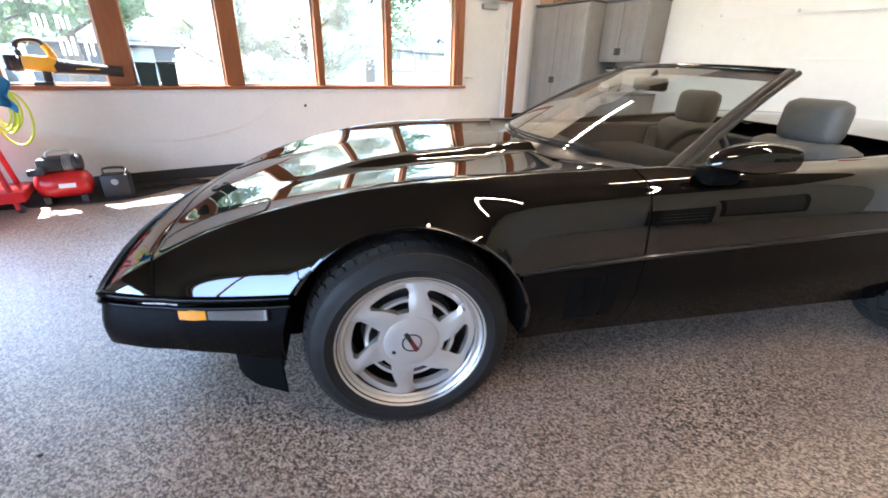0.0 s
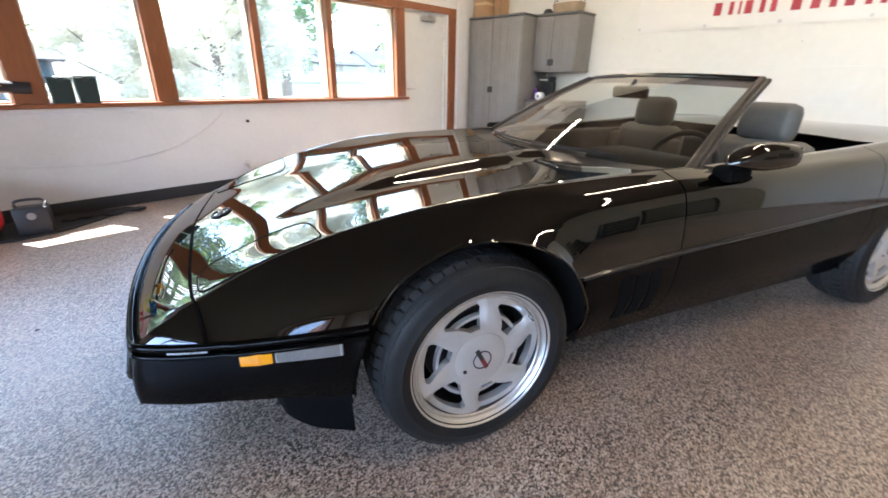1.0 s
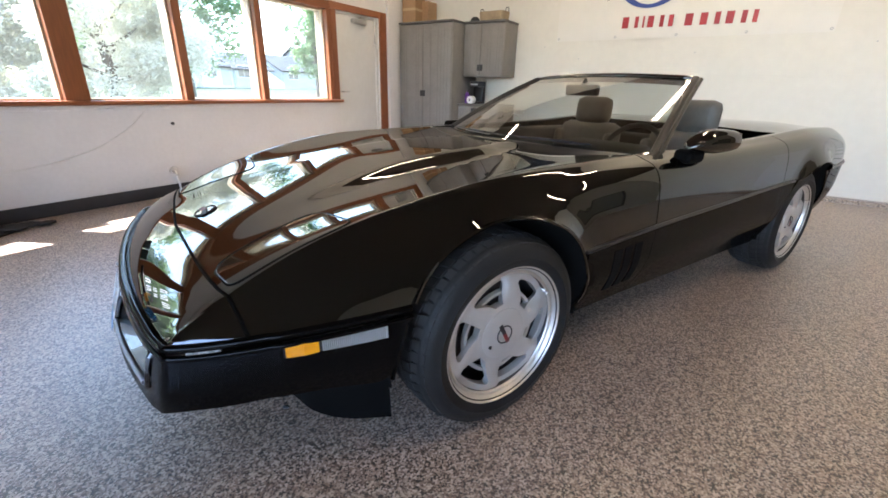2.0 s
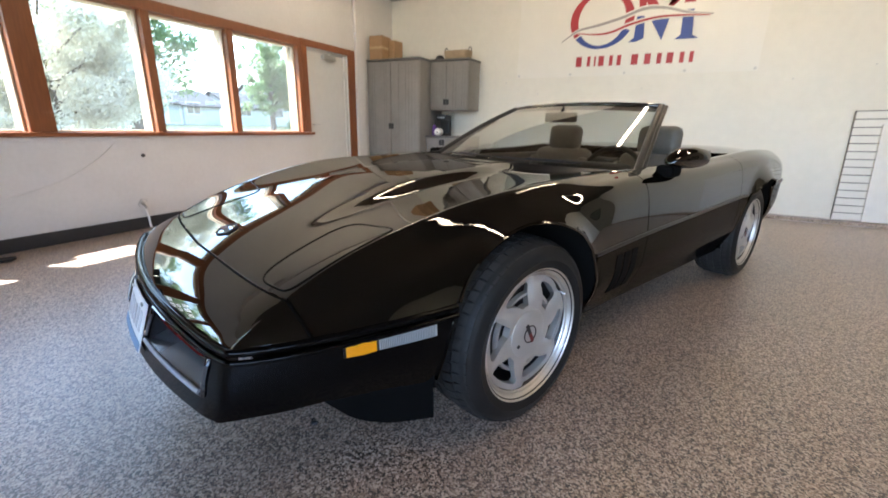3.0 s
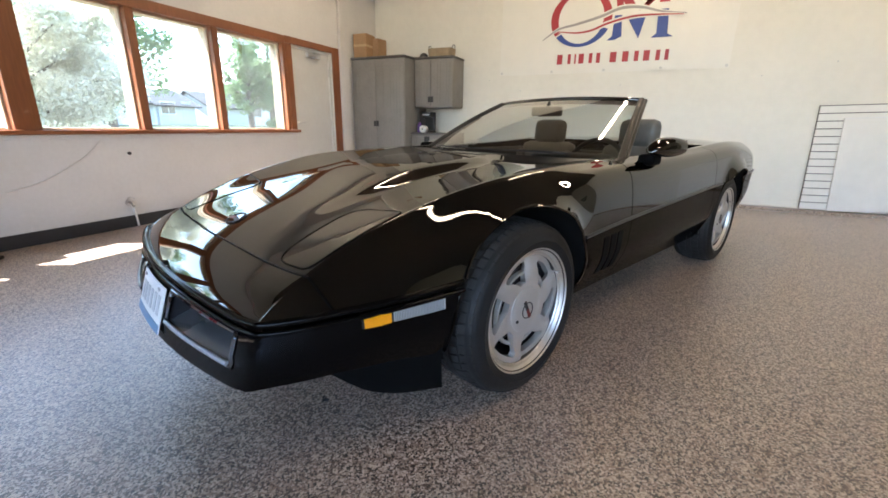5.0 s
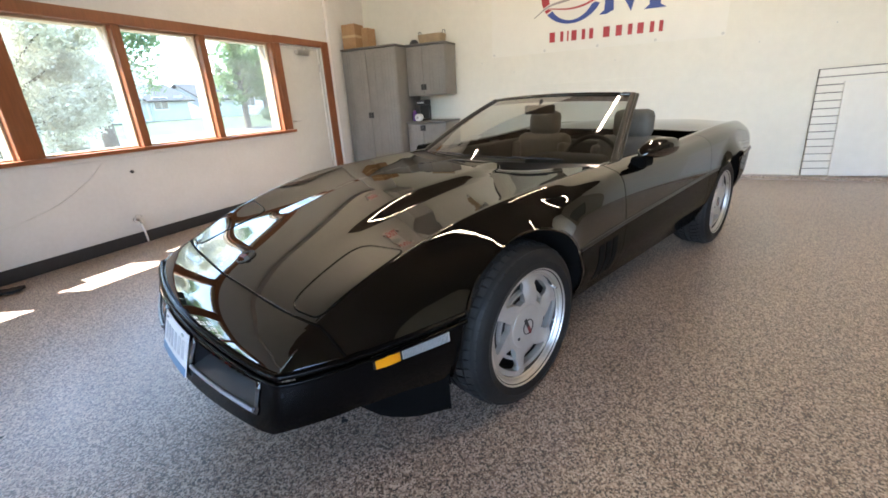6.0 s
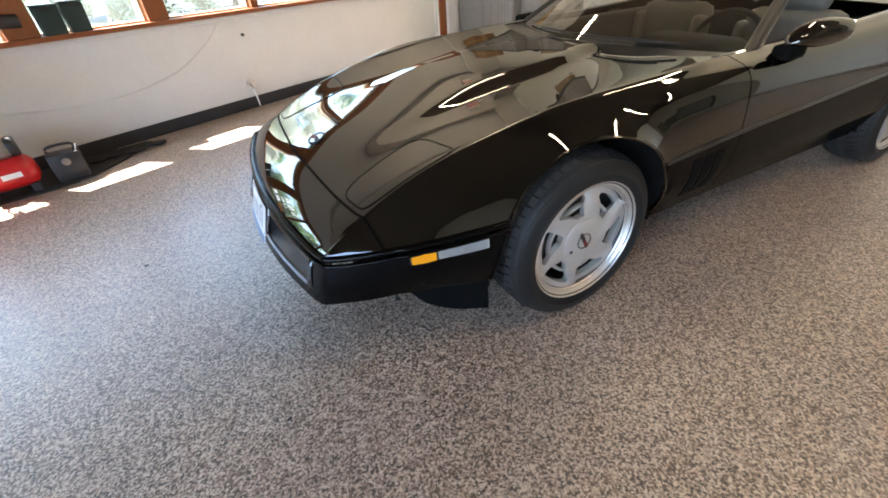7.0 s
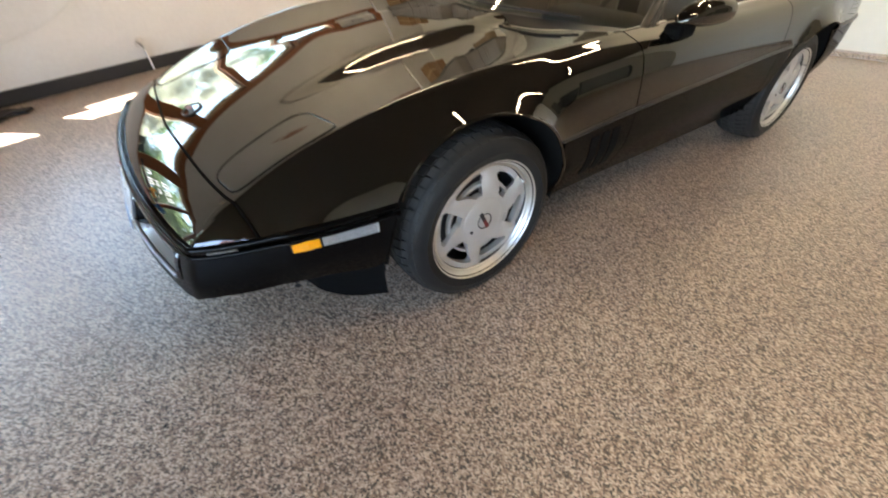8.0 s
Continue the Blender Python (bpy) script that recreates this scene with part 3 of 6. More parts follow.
def side_at(x, z):
    """Half width of the upper side at a height."""
    _, side = section(x)
    lo, hi = 0.25, 1.0
    for _ in range(30):
        m = 0.5 * (lo + hi)
        if side(m)[1] > z:
            lo = m
        else:
            hi = m
    return lo


def dome(x, y):
    """The raised middle of the hood, with sharp edges that fade towards the nose."""
    k = step01(x, -0.52, 0.02)
    edge = 0.292 - 0.10 * step01(x, 0.10, 0.85)
    return 0.026 * k * (1 - step01(abs(y), edge - 0.034, edge + 0.034))


def surf(x, s):
    """Upper body surface. s: 0 the middle line, 1 the crest, 2 the lower edge; negative on the driver's side."""
    sg = -1 if s < 0 else 1
    a = abs(s)
    top, side = section(x)
    if a <= 1:
        y, z = top(a)
        if x < 0.9:
            z += dome(x, y)
    else:
        zc = max(arch_z(x), 0)
        end = side_at(x, zc) if zc > z_mou(x) else 1.0
        y, z = side(0.25 + (a - 1) * (end - 0.25))
        y += flare(x, z) * step01(a, 1.0, 1.35)
    xx = x
    if x < -0.1:
        xx += (-0.128 + 0.058 * a ** 1.3 if a < 1 else -0.070 + 0.020 * (min(a, 2) - 1)) * step01(-x, 0.1, 0.67)
        if a > 1:
            y -= 0.016 * (min(a, 2) - 1) * step01(-x, 0.1, 0.67)
    if 0.3 < x < 0.76 and a < 1:
        xx -= 0.12 * (1 - (y / 0.735) ** 2) * step01(x, 0.3, 0.75)
    return Vector((xx, sg * y, z))


def stations(a, b, n):
    """Stations along the car, closer together at the ends of the wheel arches."""
    xs = set(lin(a, b, n))
    for c in (0.0, AXLE_R):
        for k in range(0, 41):
            x = c - ARCH_R * math.cos(math.pi * k / 40)
            if a < x < b:
                xs.add(x)
        for x in (c - ARCH_R - 0.002, c + ARCH_R + 0.002):
            if a < x < b:
                xs.add(x)
    xs = sorted(xs)
    out = [xs[0]]
    for x in xs[1:]:
        if x - out[-1] > 0.0012:
            out.append(x)
    return out


car = thing("convertible_car", CAR, "glossy black wedge-nosed convertible sports car with the roof down", "car")
S_TOP = lin(0, 1, 26)
S_SIDE = lin(1, 2, 34)
FULL = sorted({-s for s in S_TOP + S_SIDE} | set(S_TOP + S_SIDE))

# clamshell hood with the headlamp lids cut out of it
LID_X = (-0.650, -0.372)
LID_S = (0.575, 0.915)
hood_x = stations(-0.664, 0.752, 90)
hood = part("hood", sheet(surf, hood_x, FULL, 0.005), M_PAINT, car, "glossy black clamshell hood with a raised middle", True, 40)


def lid_pt(u, v, sg, lift):
    """A lid in a rounded outline; u and v run from -1 to 1."""
    n = 5.0
    m = max(abs(u), abs(v), 1e-6)
    k = m / ((abs(u) ** n + abs(v) ** n) ** (1 / n) if m > 1e-5 else 1)
    w = 0.5 + 0.5 * u * k
    s0, s1 = LID_S[0] - 0.085 * w, LID_S[1] + 0.03 * w
    p = surf(LID_X[0] + (LID_X[1] - LID_X[0]) * w, sg * (0.5 * (s0 + s1) + 0.5 * (s1 - s0) * v * k))
    p.z += lift
    return p


for sg in (-1, 1):
    ld = part("headlamp_lid", sheet(lambda u, v: lid_pt(u * 0.985, v * 0.975, sg, 0.0012), lin(-1, 1, 30), lin(-1, 1, 26), 0.003), M_PAINT, car, "closed pop-up headlamp lid", True, 40)
    rim = [(u, -1) for u in lin(-1, 1, 16)[:-1]] + [(1, v) for v in lin(-1, 1, 14)[:-1]] + [(u, 1) for u in lin(1, -1, 16)[:-1]] + [(-1, v) for v in lin(1, -1, 14)[:-1]]
    part("rolled_edge", tube([lid_pt(u * 0.983, v * 0.972, sg, -0.0004) for u, v in rim], 0.0026, 8, True), M_PAINT, ld, "", True, 60)
    part("seal", tube([lid_pt(u, v, sg, 0.0002) for u, v in rim], 0.0030, 6, True), M_DAM, ld, "black rubber seal", True, 60)

# nose cap between the hood and the bumper line
CORNER_Y = 0.668


def lip(a):
    """Front edge of the nose: a 0 the middle, 1.4 the corner, 2 the seam at the side."""
    if a <= 1.4:
        y = CORNER_Y * a / 1.4
        return Vector((-0.962 + 0.0415 * (y / 0.5) ** 2 + 0.004 * step01(y, 0.60, 0.668), y, 0.503 - 0.006 * step01(y, 0.3, 0.65)))
    u = (a - 1.4) / 0.6
    p = cat([(-0.912, 0.60, 0.499), (-0.887, 0.668, 0.499), (-0.80, 0.716, 0.501), (-0.667, 0.764, 0.508), (-0.5, 0.806, 0.516)], 0.25 + 0.5 * u)
    return Vector(p)


def nose(u, s):
    sg, a = (-1 if s < 0 else 1), abs(s)
    p0 = surf(-0.67, a)
    p0.x -= 0.003
    p1 = lip(a * 1.36 if a <= 1 else 1.36 + (a - 1) * 0.52)
    p = p0.lerp(p1, u)
    p.z += 0.007 * math.sin(math.pi * u) * (1 - step01(a, 1.2, 2.0)) - 0.008 * u ** 8
    p.x -= 0.004 * math.sin(math.pi * u)
    p.y *= sg
    return p


part("nose_panel", sheet(nose, lin(0, 1, 14), FULL, 0.005), M_PAINT, car, "glossy black nose panel", True, 40)
part("seam", tube([surf(-0.6685, v) + Vector((0, 0, -0.004)) for v in FULL], 0.0042, 6), M_DAM, car, "dark panel gap")

# front bumper


def bump_edge(a):
    """Line under the rub strip from the middle of the nose round the corner to the front wheel arch."""
    if a <= 2:
        return lip(a)
    x = -0.667 + (a - 2) * 0.325
    return Vector((x, y_mou(x), z_mou(x)))


def bumper(h, s):
    sg, a = (-1 if s < 0 else 1), abs(s)
    fwd = 0.046 * min(h, 1) * max(0.0, 1 - (a / 1.6) ** 2) + 0.020 * min(max(h, 0), 1) * (1 - step01(a, 1.34, 1.85))
    p = bump_edge(a)
    top = p.z - 0.022
    low = 0.302 + 0.014 * step01(a, 1.25, 1.75) - 0.006 * step01(a, 1.8, 2.3) - 0.018 * step01(a, 2.2, 2.9)
    turn = max(h, 0) ** 3 * math.exp(-((a - 1.4) / 0.22) ** 2)
    z = top + (low - top) * h
    out = 0.005 + 0.005 * math.sin(math.pi * min(h * 1.25, 1)) - 0.010 * h ** 4 - 0.022 * max(h, 0) ** 2.5 * step01(a, 1.5, 2.2)
    d = Vector((-1, 0, 0)).lerp(Vector((0, 1, 0)), step01(a, 1.28, 1.52)).normalized()
    q = p + d * out
    x = q.x - fwd - 0.010 * turn
    q.y -= 0.030 * turn
    if a > 2.2:
        x = min(x, -math.sqrt(max(ARCH_R ** 2 - (z - WHEEL_Z) ** 2, 0.0)) - 0.002 if abs(z - WHEEL_Z) < ARCH_R else x)
    return Vector((x, sg * q.y, z))


OPEN_H, OPEN_S = (0.09, 0.635), (0.40, 1.25)
b_h = sorted(set(lin(0, 1, 12)) | set(OPEN_H))
b_s0 = set(lin(0, 1.4, 30) + lin(1.4, 3.0, 34)) | set(OPEN_S)
b_s = sorted(b_s0 | {-x for x in b_s0})
bumper_ob = part("front_bumper", sheet(bumper, b_h, b_s, 0.006, lambda h, s: not (OPEN_H[0] < h < OPEN_H[1] and OPEN_S[0] < abs(s) < OPEN_S[1])), M_LOWER, car, "glossy black front bumper cover", True, 40)
for sg in (-1, 1):
    ring = [(OPEN_H[0], s) for s in lin(OPEN_S[0], OPEN_S[1], 12)] + [(h, OPEN_S[1]) for h in lin(OPEN_H[0], OPEN_H[1], 6)[1:]]
    ring += [(OPEN_H[1], s) for s in lin(OPEN_S[1], OPEN_S[0], 12)[1:]] + [(h, OPEN_S[0]) for h in lin(OPEN_H[1], OPEN_H[0], 6)[1:-1]]
    edge = [bumper(h, sg * s) for h, s in ring]
    bm = bmesh.new()
    r0 = [bm.verts.new(p) for p in edge]
    zt, zb = edge[0].z, min(p.z for p in edge)
    r1 = [bm.verts.new(Vector((-0.892 + 0.06 * abs(p.y) + 0.02 * (p.z - zb) / (zt - zb), p.y * 0.97, 0.375 + 0.090 * (p.z - zb) / (zt - zb)))) for p in edge]
    n = len(edge)
    for k in range(n):
        bm.faces.new((r0[k], r0[(k + 1) % n], r1[(k + 1) % n], r1[k]))
    bm.faces.new(r1)
    part("lamp_recess", bm, M_LEDGE, bumper_ob, "dark recess of the driving lamp")
    part("recess_edge", tube(edge, 0.008, 8, True), M_PAINT, bumper_ob)
    lip_h = OPEN_H[1] - 0.012
    def ledge(u, v):
        p = bumper(lip_h, sg * (OPEN_S[0] + 0.02 + (OPEN_S[1] - OPEN_S[0] - 0.04) * u))
        q = Vector((-0.905 + 0.06 * abs(p.y), p.y * 0.97, 0.402))
        return p.lerp(q, v) + Vector((0, 0, 0.004))
    # light bead added as the glint of window light on the front edge
    part("ledge_lip", tube([ledge(u, 0.0) + Vector((-0.004, 0, 0.001)) for u in lin(0, 1, 16)], 0.0075, 8), M_LIPGLINT, bumper_ob, "pale painted highlight along the edge of the ledge", True, 60)
    # separate sheet over the recess floor, its colour carrying the reflected light
    part("ledge", sheet(ledge, lin(0, 1, 14), lin(0, 1, 4), 0.003), M_SATIN, bumper_ob, "ledge under the driving lamp, greyed for its sheen", True)
    back = lambda u, v: Vector((-0.900 + 0.06 * (0.20 + 0.36 * u) + 0.018 * v, sg * (0.20 + 0.36 * u), 0.420 + 0.044 * v))
    dl = part("driving_lamp", sheet(back, lin(0, 1, 8), lin(0, 1, 3), 0.006), M_DRIVE, bumper_ob, "clear ribbed driving lamp set back in the bumper")
    bm = bmesh.new()
    for k in range(30):
        p, q = back((k + 0.5) / 30, 0.03), back((k + 0.5) / 30, 0.97)
        add_tube(bm, [p + Vector((-0.003, 0, 0)), q + Vector((-0.003, 0, 0))], 0.0022, 5)
    part("lens_rib", bm, M_RIB, dl)
    part("lens_divider", tube([back(0, -0.12) + Vector((-0.006, 0, 0)), back(1, -0.12) + Vector((-0.006, 0, 0))], 0.006, 6), M_BLACKPL, dl)

# rub strip round the nose, two beads
for dz, r, out in ((-0.001, 0.0105, 0.004), (-0.024, 0.0075, 0.010)):
    pts = []
    for s in [-x for x in reversed(lin(0.0, 3.0, 70)[1:])] + lin(0.0, 3.0, 70):
        p = bump_edge(abs(s))
        d = Vector((-1, 0, 0)).lerp(Vector((0, 1, 0)), step01(abs(s), 1.28, 1.52)).normalized() * out
        pts.append(Vector((p.x + d.x, (p.y + d.y) * (-1 if s < 0 else 1), p.z + dz)))
    part("rub_strip", tube(pts, r, 8), M_LOWER, car, "glossy black rub strip round the nose", True, 60)

# side marker lamps and front plate
for sg in (-1, 1):
    def mk(u, v, a0, a1, grow, sg=sg):
        p = bumper(-0.01 + 0.225 * v, sg * (a0 + (a1 - a0) * u))
        p.y += sg * grow
        return p
    lamp = part("side_marker", sheet(lambda u, v: mk(u, v, 2.035, 2.80, 0.002), lin(0, 1, 10), lin(0, 1, 3), 0.010), M_RUB, car, "amber and clear side marker lamp", True)
    part("amber_lens", sheet(lambda u, v: mk(0.015 + 0.30 * u, 0.06 + 0.88 * v, 2.035, 2.80, 0.0075 + 0.004 * min(u / 0.55, (1 - u) / 0.45)), [0, 0.275, 0.55, 0.775, 1], lin(0, 1, 3), 0.004), M_AMBER, lamp)
    part("clear_lens", sheet(lambda u, v: mk(0.345 + 0.64 * u, 0.06 + 0.88 * v, 2.035, 2.80, 0.007), lin(0, 1, 6), lin(0, 1, 3), 0.004), M_LENS, lamp)
    bm = bmesh.new()
    for k in range(32):
        u0 = 0.36 + 0.61 * k / 32
        a, b = mk(u0, 0.08, 2.035, 2.80, 0.0085), mk(u0, 0.92, 2.035, 2.80, 0.0085)
        add_tube(bm, [a, b], 0.0011, 5)
    part("lens_rib", bm, M_RIB, lamp)
def plate_pt(y, v, out):
    """Across the plate and up it, in front of the bumper face."""
    p, q = bumper(0.92, 0.0), bumper(0.10, 0.0)
    return p.lerp(q, v) + Vector((-out + 0.176 * y * y, y, 0))


plate = part("front_plate", sheet(lambda y, v: plate_pt(y, v, 0.010), lin(-0.155, 0.155, 8), lin(0, 1, 3), 0.003), M_PLATE, car, "white front plate with a pale blue lower band", True)
part("band", sheet(lambda y, v: plate_pt(y, v, 0.0125), lin(-0.152, 0.152, 8), lin(0.02, 0.20, 1), 0.0015), M_PLATEBLUE, plate, "pale blue band")
for k in range(6):
    y0 = -0.125 + 0.043 * k
    part("bar", sheet(lambda y, v: plate_pt(y, v, 0.0125), lin(y0, y0 + 0.026, 1), lin(0.36, 0.78, 1), 0.0015), M_GREYPRINT, plate)
for y0 in (-0.105, 0.105):
    part("screw", box((-0.006, -0.006, -0.006), (0.0, 0.006, 0.006), 0.002, Matrix.Translation(plate_pt(y0, 0.92, 0.012))), M_STEEL, plate)
# air dam under the nose, one flexible strip from wheel to wheel
DAM = [(-0.655, 0.0), (-0.645, 0.25), (-0.62, 0.45), (-0.588, 0.60), (-0.562, 0.667), (-0.49, 0.755), (-0.397, 0.815)]


def dam(u, s):
    sg, a = (-1 if s < 0 else 1), abs(s)
    x, y = cat(DAM, a)
    low = 0.150 + 0.016 * step01(a, 0.65, 1.0)
    return Vector((x + 0.006 * u, sg * y, 0.320 + (low - 0.320) * u))


part("air_dam", sheet(dam, lin(0, 1, 4), lin(-1, 1, 48), 0.006), M_DAM, car, "matt black air dam flap", True)


# lower sides: fender, door, sill, quarter
def low_side(x, h, sg):
    """Body side below the moulding; h 0 the top, 1 the bottom."""
    ym, zm = y_mou(x), z_mou(x) - 0.012
    zb = 0.245
    top = max(zm, 0)
    az = arch_z(x)
    zlow = max(zb, min(az, top)) if az > 0 else zb
    z = top + (zlow - top) * h
    q = (zm - z) / (zm - zb)
    y = ym + 0.004 - 0.018 * q - 0.085 * max(q - 0.35, 0) ** 1.6 / 0.65 ** 1.6
    return Vector((x, sg * y, z))


DOOR_X, DOOR_E, TAIL = 0.757, 1.985, 3.38
EM = 0.0022
for sg in (-1, 1):
    fn = lambda x, h: low_side(x, h, sg)
    fx = [ARCH_R + 0.0005 - 0.045 * (1 - k / 8) for k in range(8)] + lin(ARCH_R + 0.001, DOOR_X - EM, 12)
    fender = part("lower_fender", sheet(fn, fx, lin(0, 1, 14), 0.005), M_LOWER, car, "glossy black lower fender with three gills", True)
    for k in range(3):
        x0 = 0.500 + 0.066 * k
        gl = sheet(lambda u, v: low_side(x0 + 0.046 * u + 0.014 * v, 0.12 + 0.56 * v, sg) + Vector((0, sg * 0.0025, 0)), lin(0, 1, 3), lin(0, 1, 8), 0.004)
        part("gill", gl, M_DAM, fender, "black gill vent")
    dr = part("door", sheet(lambda x, s: surf(x, sg * s), lin(DOOR_X + EM, DOOR_E - EM, 30), lin(0.86, 2, 26), 0.005), M_PAINT, car, "glossy black door", True, 40)
    part("lower_skin", sheet(fn, lin(DOOR_X + EM, DOOR_E - EM, 24), lin(0, 1, 12), 0.005), M_LOWER, dr, "", True)
    q0 = stations(DOOR_E + EM, TAIL, 40)
    qp = part("rear_quarter", sheet(lambda x, s: surf(x, sg * s), q0, lin(0.86, 2, 26), 0.005), M_PAINT, car, "glossy black rear quarter panel", True, 40)
    part("lower_quarter", sheet(fn, [x for x in q0 if x < AXLE_R - 0.3], lin(0, 1, 12), 0.005), M_LOWER, qp, "", True)
    part("lower_quarter", sheet(fn, [x for x in q0 if x > AXLE_R + 0.3], lin(0, 1, 12), 0.005), M_LOWER, qp, "", True)
    # body side moulding
    mp = [Vector((x, sg * (y_mou(x) + 0.003), z_mou(x) - 0.006)) for x in lin(ARCH_R - 0.062, AXLE_R - ARCH_R + 0.06, 40)]
    part("body_moulding", tube(mp, 0.0095, 8, False, 0.8), M_RUB, car, "black rubber body moulding", True, 60)
    mp = [Vector((x, sg * (y_mou(x) + 0.003), z_mou(x) - 0.006)) for x in lin(AXLE_R + ARCH_R - 0.06, TAIL, 20)]
    part("body_moulding", tube(mp, 0.0095, 8, False, 0.8), M_RUB, car, "", True, 60)
    # rolled arch lips and wheel wells
    for c in (0.0, AXLE_R):
        pts = []
        for k in range(41):
            t = math.pi * k / 40
            x = c - (ARCH_R + 0.001) * math.cos(t)
            z = WHEEL_Z + (ARCH_R + 0.001) * math.sin(t)
            zm = z_mou(x)
            if z > zm:
                _, sd = section(x)
                y = sd(side_at(x, z))[0]
                y += flare(x, z)
            else:
                q = (zm - 0.012 - z) / (zm - 0.012 - 0.245)
                y = y_mou(x) + 0.004 - 0.018 * q - 0.085 * max(q - 0.35, 0) ** 1.6 / 0.65 ** 1.6
                if c == 0.0 and x < 0:
                    y = abs(bumper(min(max((z_mou(x) - 0.022 - z) / (z_mou(x) - 0.022 - 0.28), 0), 1), 2.95).y)
            pts.append(Vector((x, sg * (y - 0.004), z)))
        part("arch_lip", tube([p for p in pts if c > 0 or p.x > 0 or p.z > z_mou(p.x) - 0.01], 0.006, 6), M_PAINT, car, "", True, 60)
        def well(u, v, c=c, pts=pts, sg=sg):
            t = math.pi * (-0.05 + 1.10 * u)
            k = min(max(u * 1.10 - 0.05, 0), 1) * 40
            i = min(int(k), 39)
            p = pts[i].lerp(pts[i + 1], k - i)
            r = ARCH_R + 0.012
            return Vector((c - r * math.cos(t), sg * (abs(p.y) - 0.012 - v * 0.36), WHEEL_Z + r * math.sin(t)))
        part("wheel_well", sheet(well, lin(0, 1, 30), lin(0, 1, 3), 0.004), M_WELL, car, "dark wheel well liner", True)

# dark tub that closes the body below and inside
for nm, lo, hi in (("floorpan", (-0.62, -0.48, 0.16), (2.95, 0.48, 0.30)), ("engine_bay", (-0.76, -0.52, 0.302), (0.41, 0.52, 0.52)), ("sill_floor", (0.42, -0.78, 0.302), (2.02, 0.78, 0.325)), ("firewall", (0.42, -0.74, 0.327), (0.80, 0.74, 0.70)), ("rear_bulk", (2.17, -0.48, 0.302), (3.28, 0.48, 0.78)), ("tail_pan", (2.96, -0.74, 0.26), (3.27, 0.74, 0.30))):
    part(nm, box(lo, hi), M_WELL, car, "dark underbody panel")

# rear deck, tail
part("rear_deck", sheet(surf, lin(2.16, TAIL, 30), lin(-0.858, 0.858, 40), 0.005), M_PAINT, car, "glossy black rear deck over the stowed roof", True)
RIM = [low_side(TAIL, h, -1) for h in lin(1, 0.05, 10)] + [surf(TAIL, v) for v in FULL] + [low_side(TAIL, h, 1) for h in lin(0.05, 1, 10)]


def tail(u, k):
    """A rounded cap that closes the body at the back."""
    p = RIM[int(k)]
    a = min(u / 0.6, 1.0) * math.pi / 2
    f = (1 - 0.08 * (1 - math.cos(a))) * (1 - max(u - 0.6, 0) / 0.4)
    return Vector((TAIL + 0.07 * math.sin(a), p.y * f, 0.55 + (p.z - 0.55) * f))


part("rear_bumper", sheet(tail, lin(0, 0.99, 12), range(len(RIM)), 0.005), M_PAINT, car, "glossy black rear bumper", True)

# windscreen with its frame
def glass_pt(u, v):
    """u up the screen, v across (-1 driver's side)."""
    y0, y1 = 0.725 * v, 0.535 * v
    b = Vector((0.635 + 0.265 * v * v, y0, 0.815 + 0.012 * (1 - v * v)))
    t = Vector((1.435 + 0.052 * v * v, y1, 1.150 - 0.010 * v * v + 0.008 * (1 - v * v)))
    p = b.lerp(t, u)
    p.z += 0.018 * math.sin(math.pi * u)
    p.x += 0.021 * u * max(0.0, (abs(v) - 0.65) / 0.35) ** 2
    return p
part("windscreen", sheet(glass_pt, lin(0.02, 0.985, 14), lin(-0.985, 0.985, 30), 0.0), M_SHIELD, car, "raked clear windscreen", True)
band = sheet(lambda u, v: glass_pt(u, v) + Vector((0.004, 0, -0.004)), lin(0.88, 0.985, 3), lin(-0.98, 0.98, 30), 0.0)
part("shade_band", band, M_SHADE, car, "dark tinted shade band of the windscreen", True)
part("header", tube([glass_pt(1.0, v) + Vector((0.012, 0, 0.0)) for v in lin(-1, 1, 24)], 0.019, 8, False, 0.75), M_PAINT, car, "glossy black windscreen header", True, 60)
for sg in (-1, 1):
    pl = [glass_pt(u, sg) for u in lin(-0.06, 1.0, 14)]
    part("pillar", tube(pl, 0.019, 8, False, 0.9), M_SATINBLACK, car, "glossy black windscreen pillar", True, 60)
    part("weather_strip", tube([p + Vector((0.024, sg * 0.014, -0.003)) for p in pl[1:]], 0.012, 8), M_SATINBLACK, car, "", True, 60)
def hood_rear(y):
    """Rear edge of the hood at a half width."""
    lo, hi = 0.0, 1.0
    top, _ = section(0.752)
    for _k in range(30):
        m = 0.5 * (lo + hi)
        if top(m)[0] < abs(y):
            lo = m
        else:
            hi = m
    p = surf(0.752, lo)
    return Vector((p.x + 0.004, y, p.z))


part("cowl", sheet(lambda u, v: (glass_pt(0.02, v) + Vector((0, 0, -0.004))).lerp(hood_rear(0.735 * v) + Vector((0, 0, -0.003)), u), lin(0, 1, 4), lin(-1, 1, 40), 0.008), M_RUB, car, "black cowl panel", True)
for y0, y1 in ((-0.50, 0.02), (0.02, 0.52)):
    wp = [glass_pt(0.045, (y0 + (y1 - y0) * k / 8) / 0.72) + Vector((-0.004, 0, 0.008)) for k in range(9)]
    wi = part("wiper", tube(wp, 0.0045, 6), M_BLACKPL, car, "black wiper")
    part("arm", tube([wp[4] + Vector((0, 0, 0.004)), wp[1] + Vector((-0.01, 0, 0.004))], 0.0045, 6), M_BLACKPL, wi)

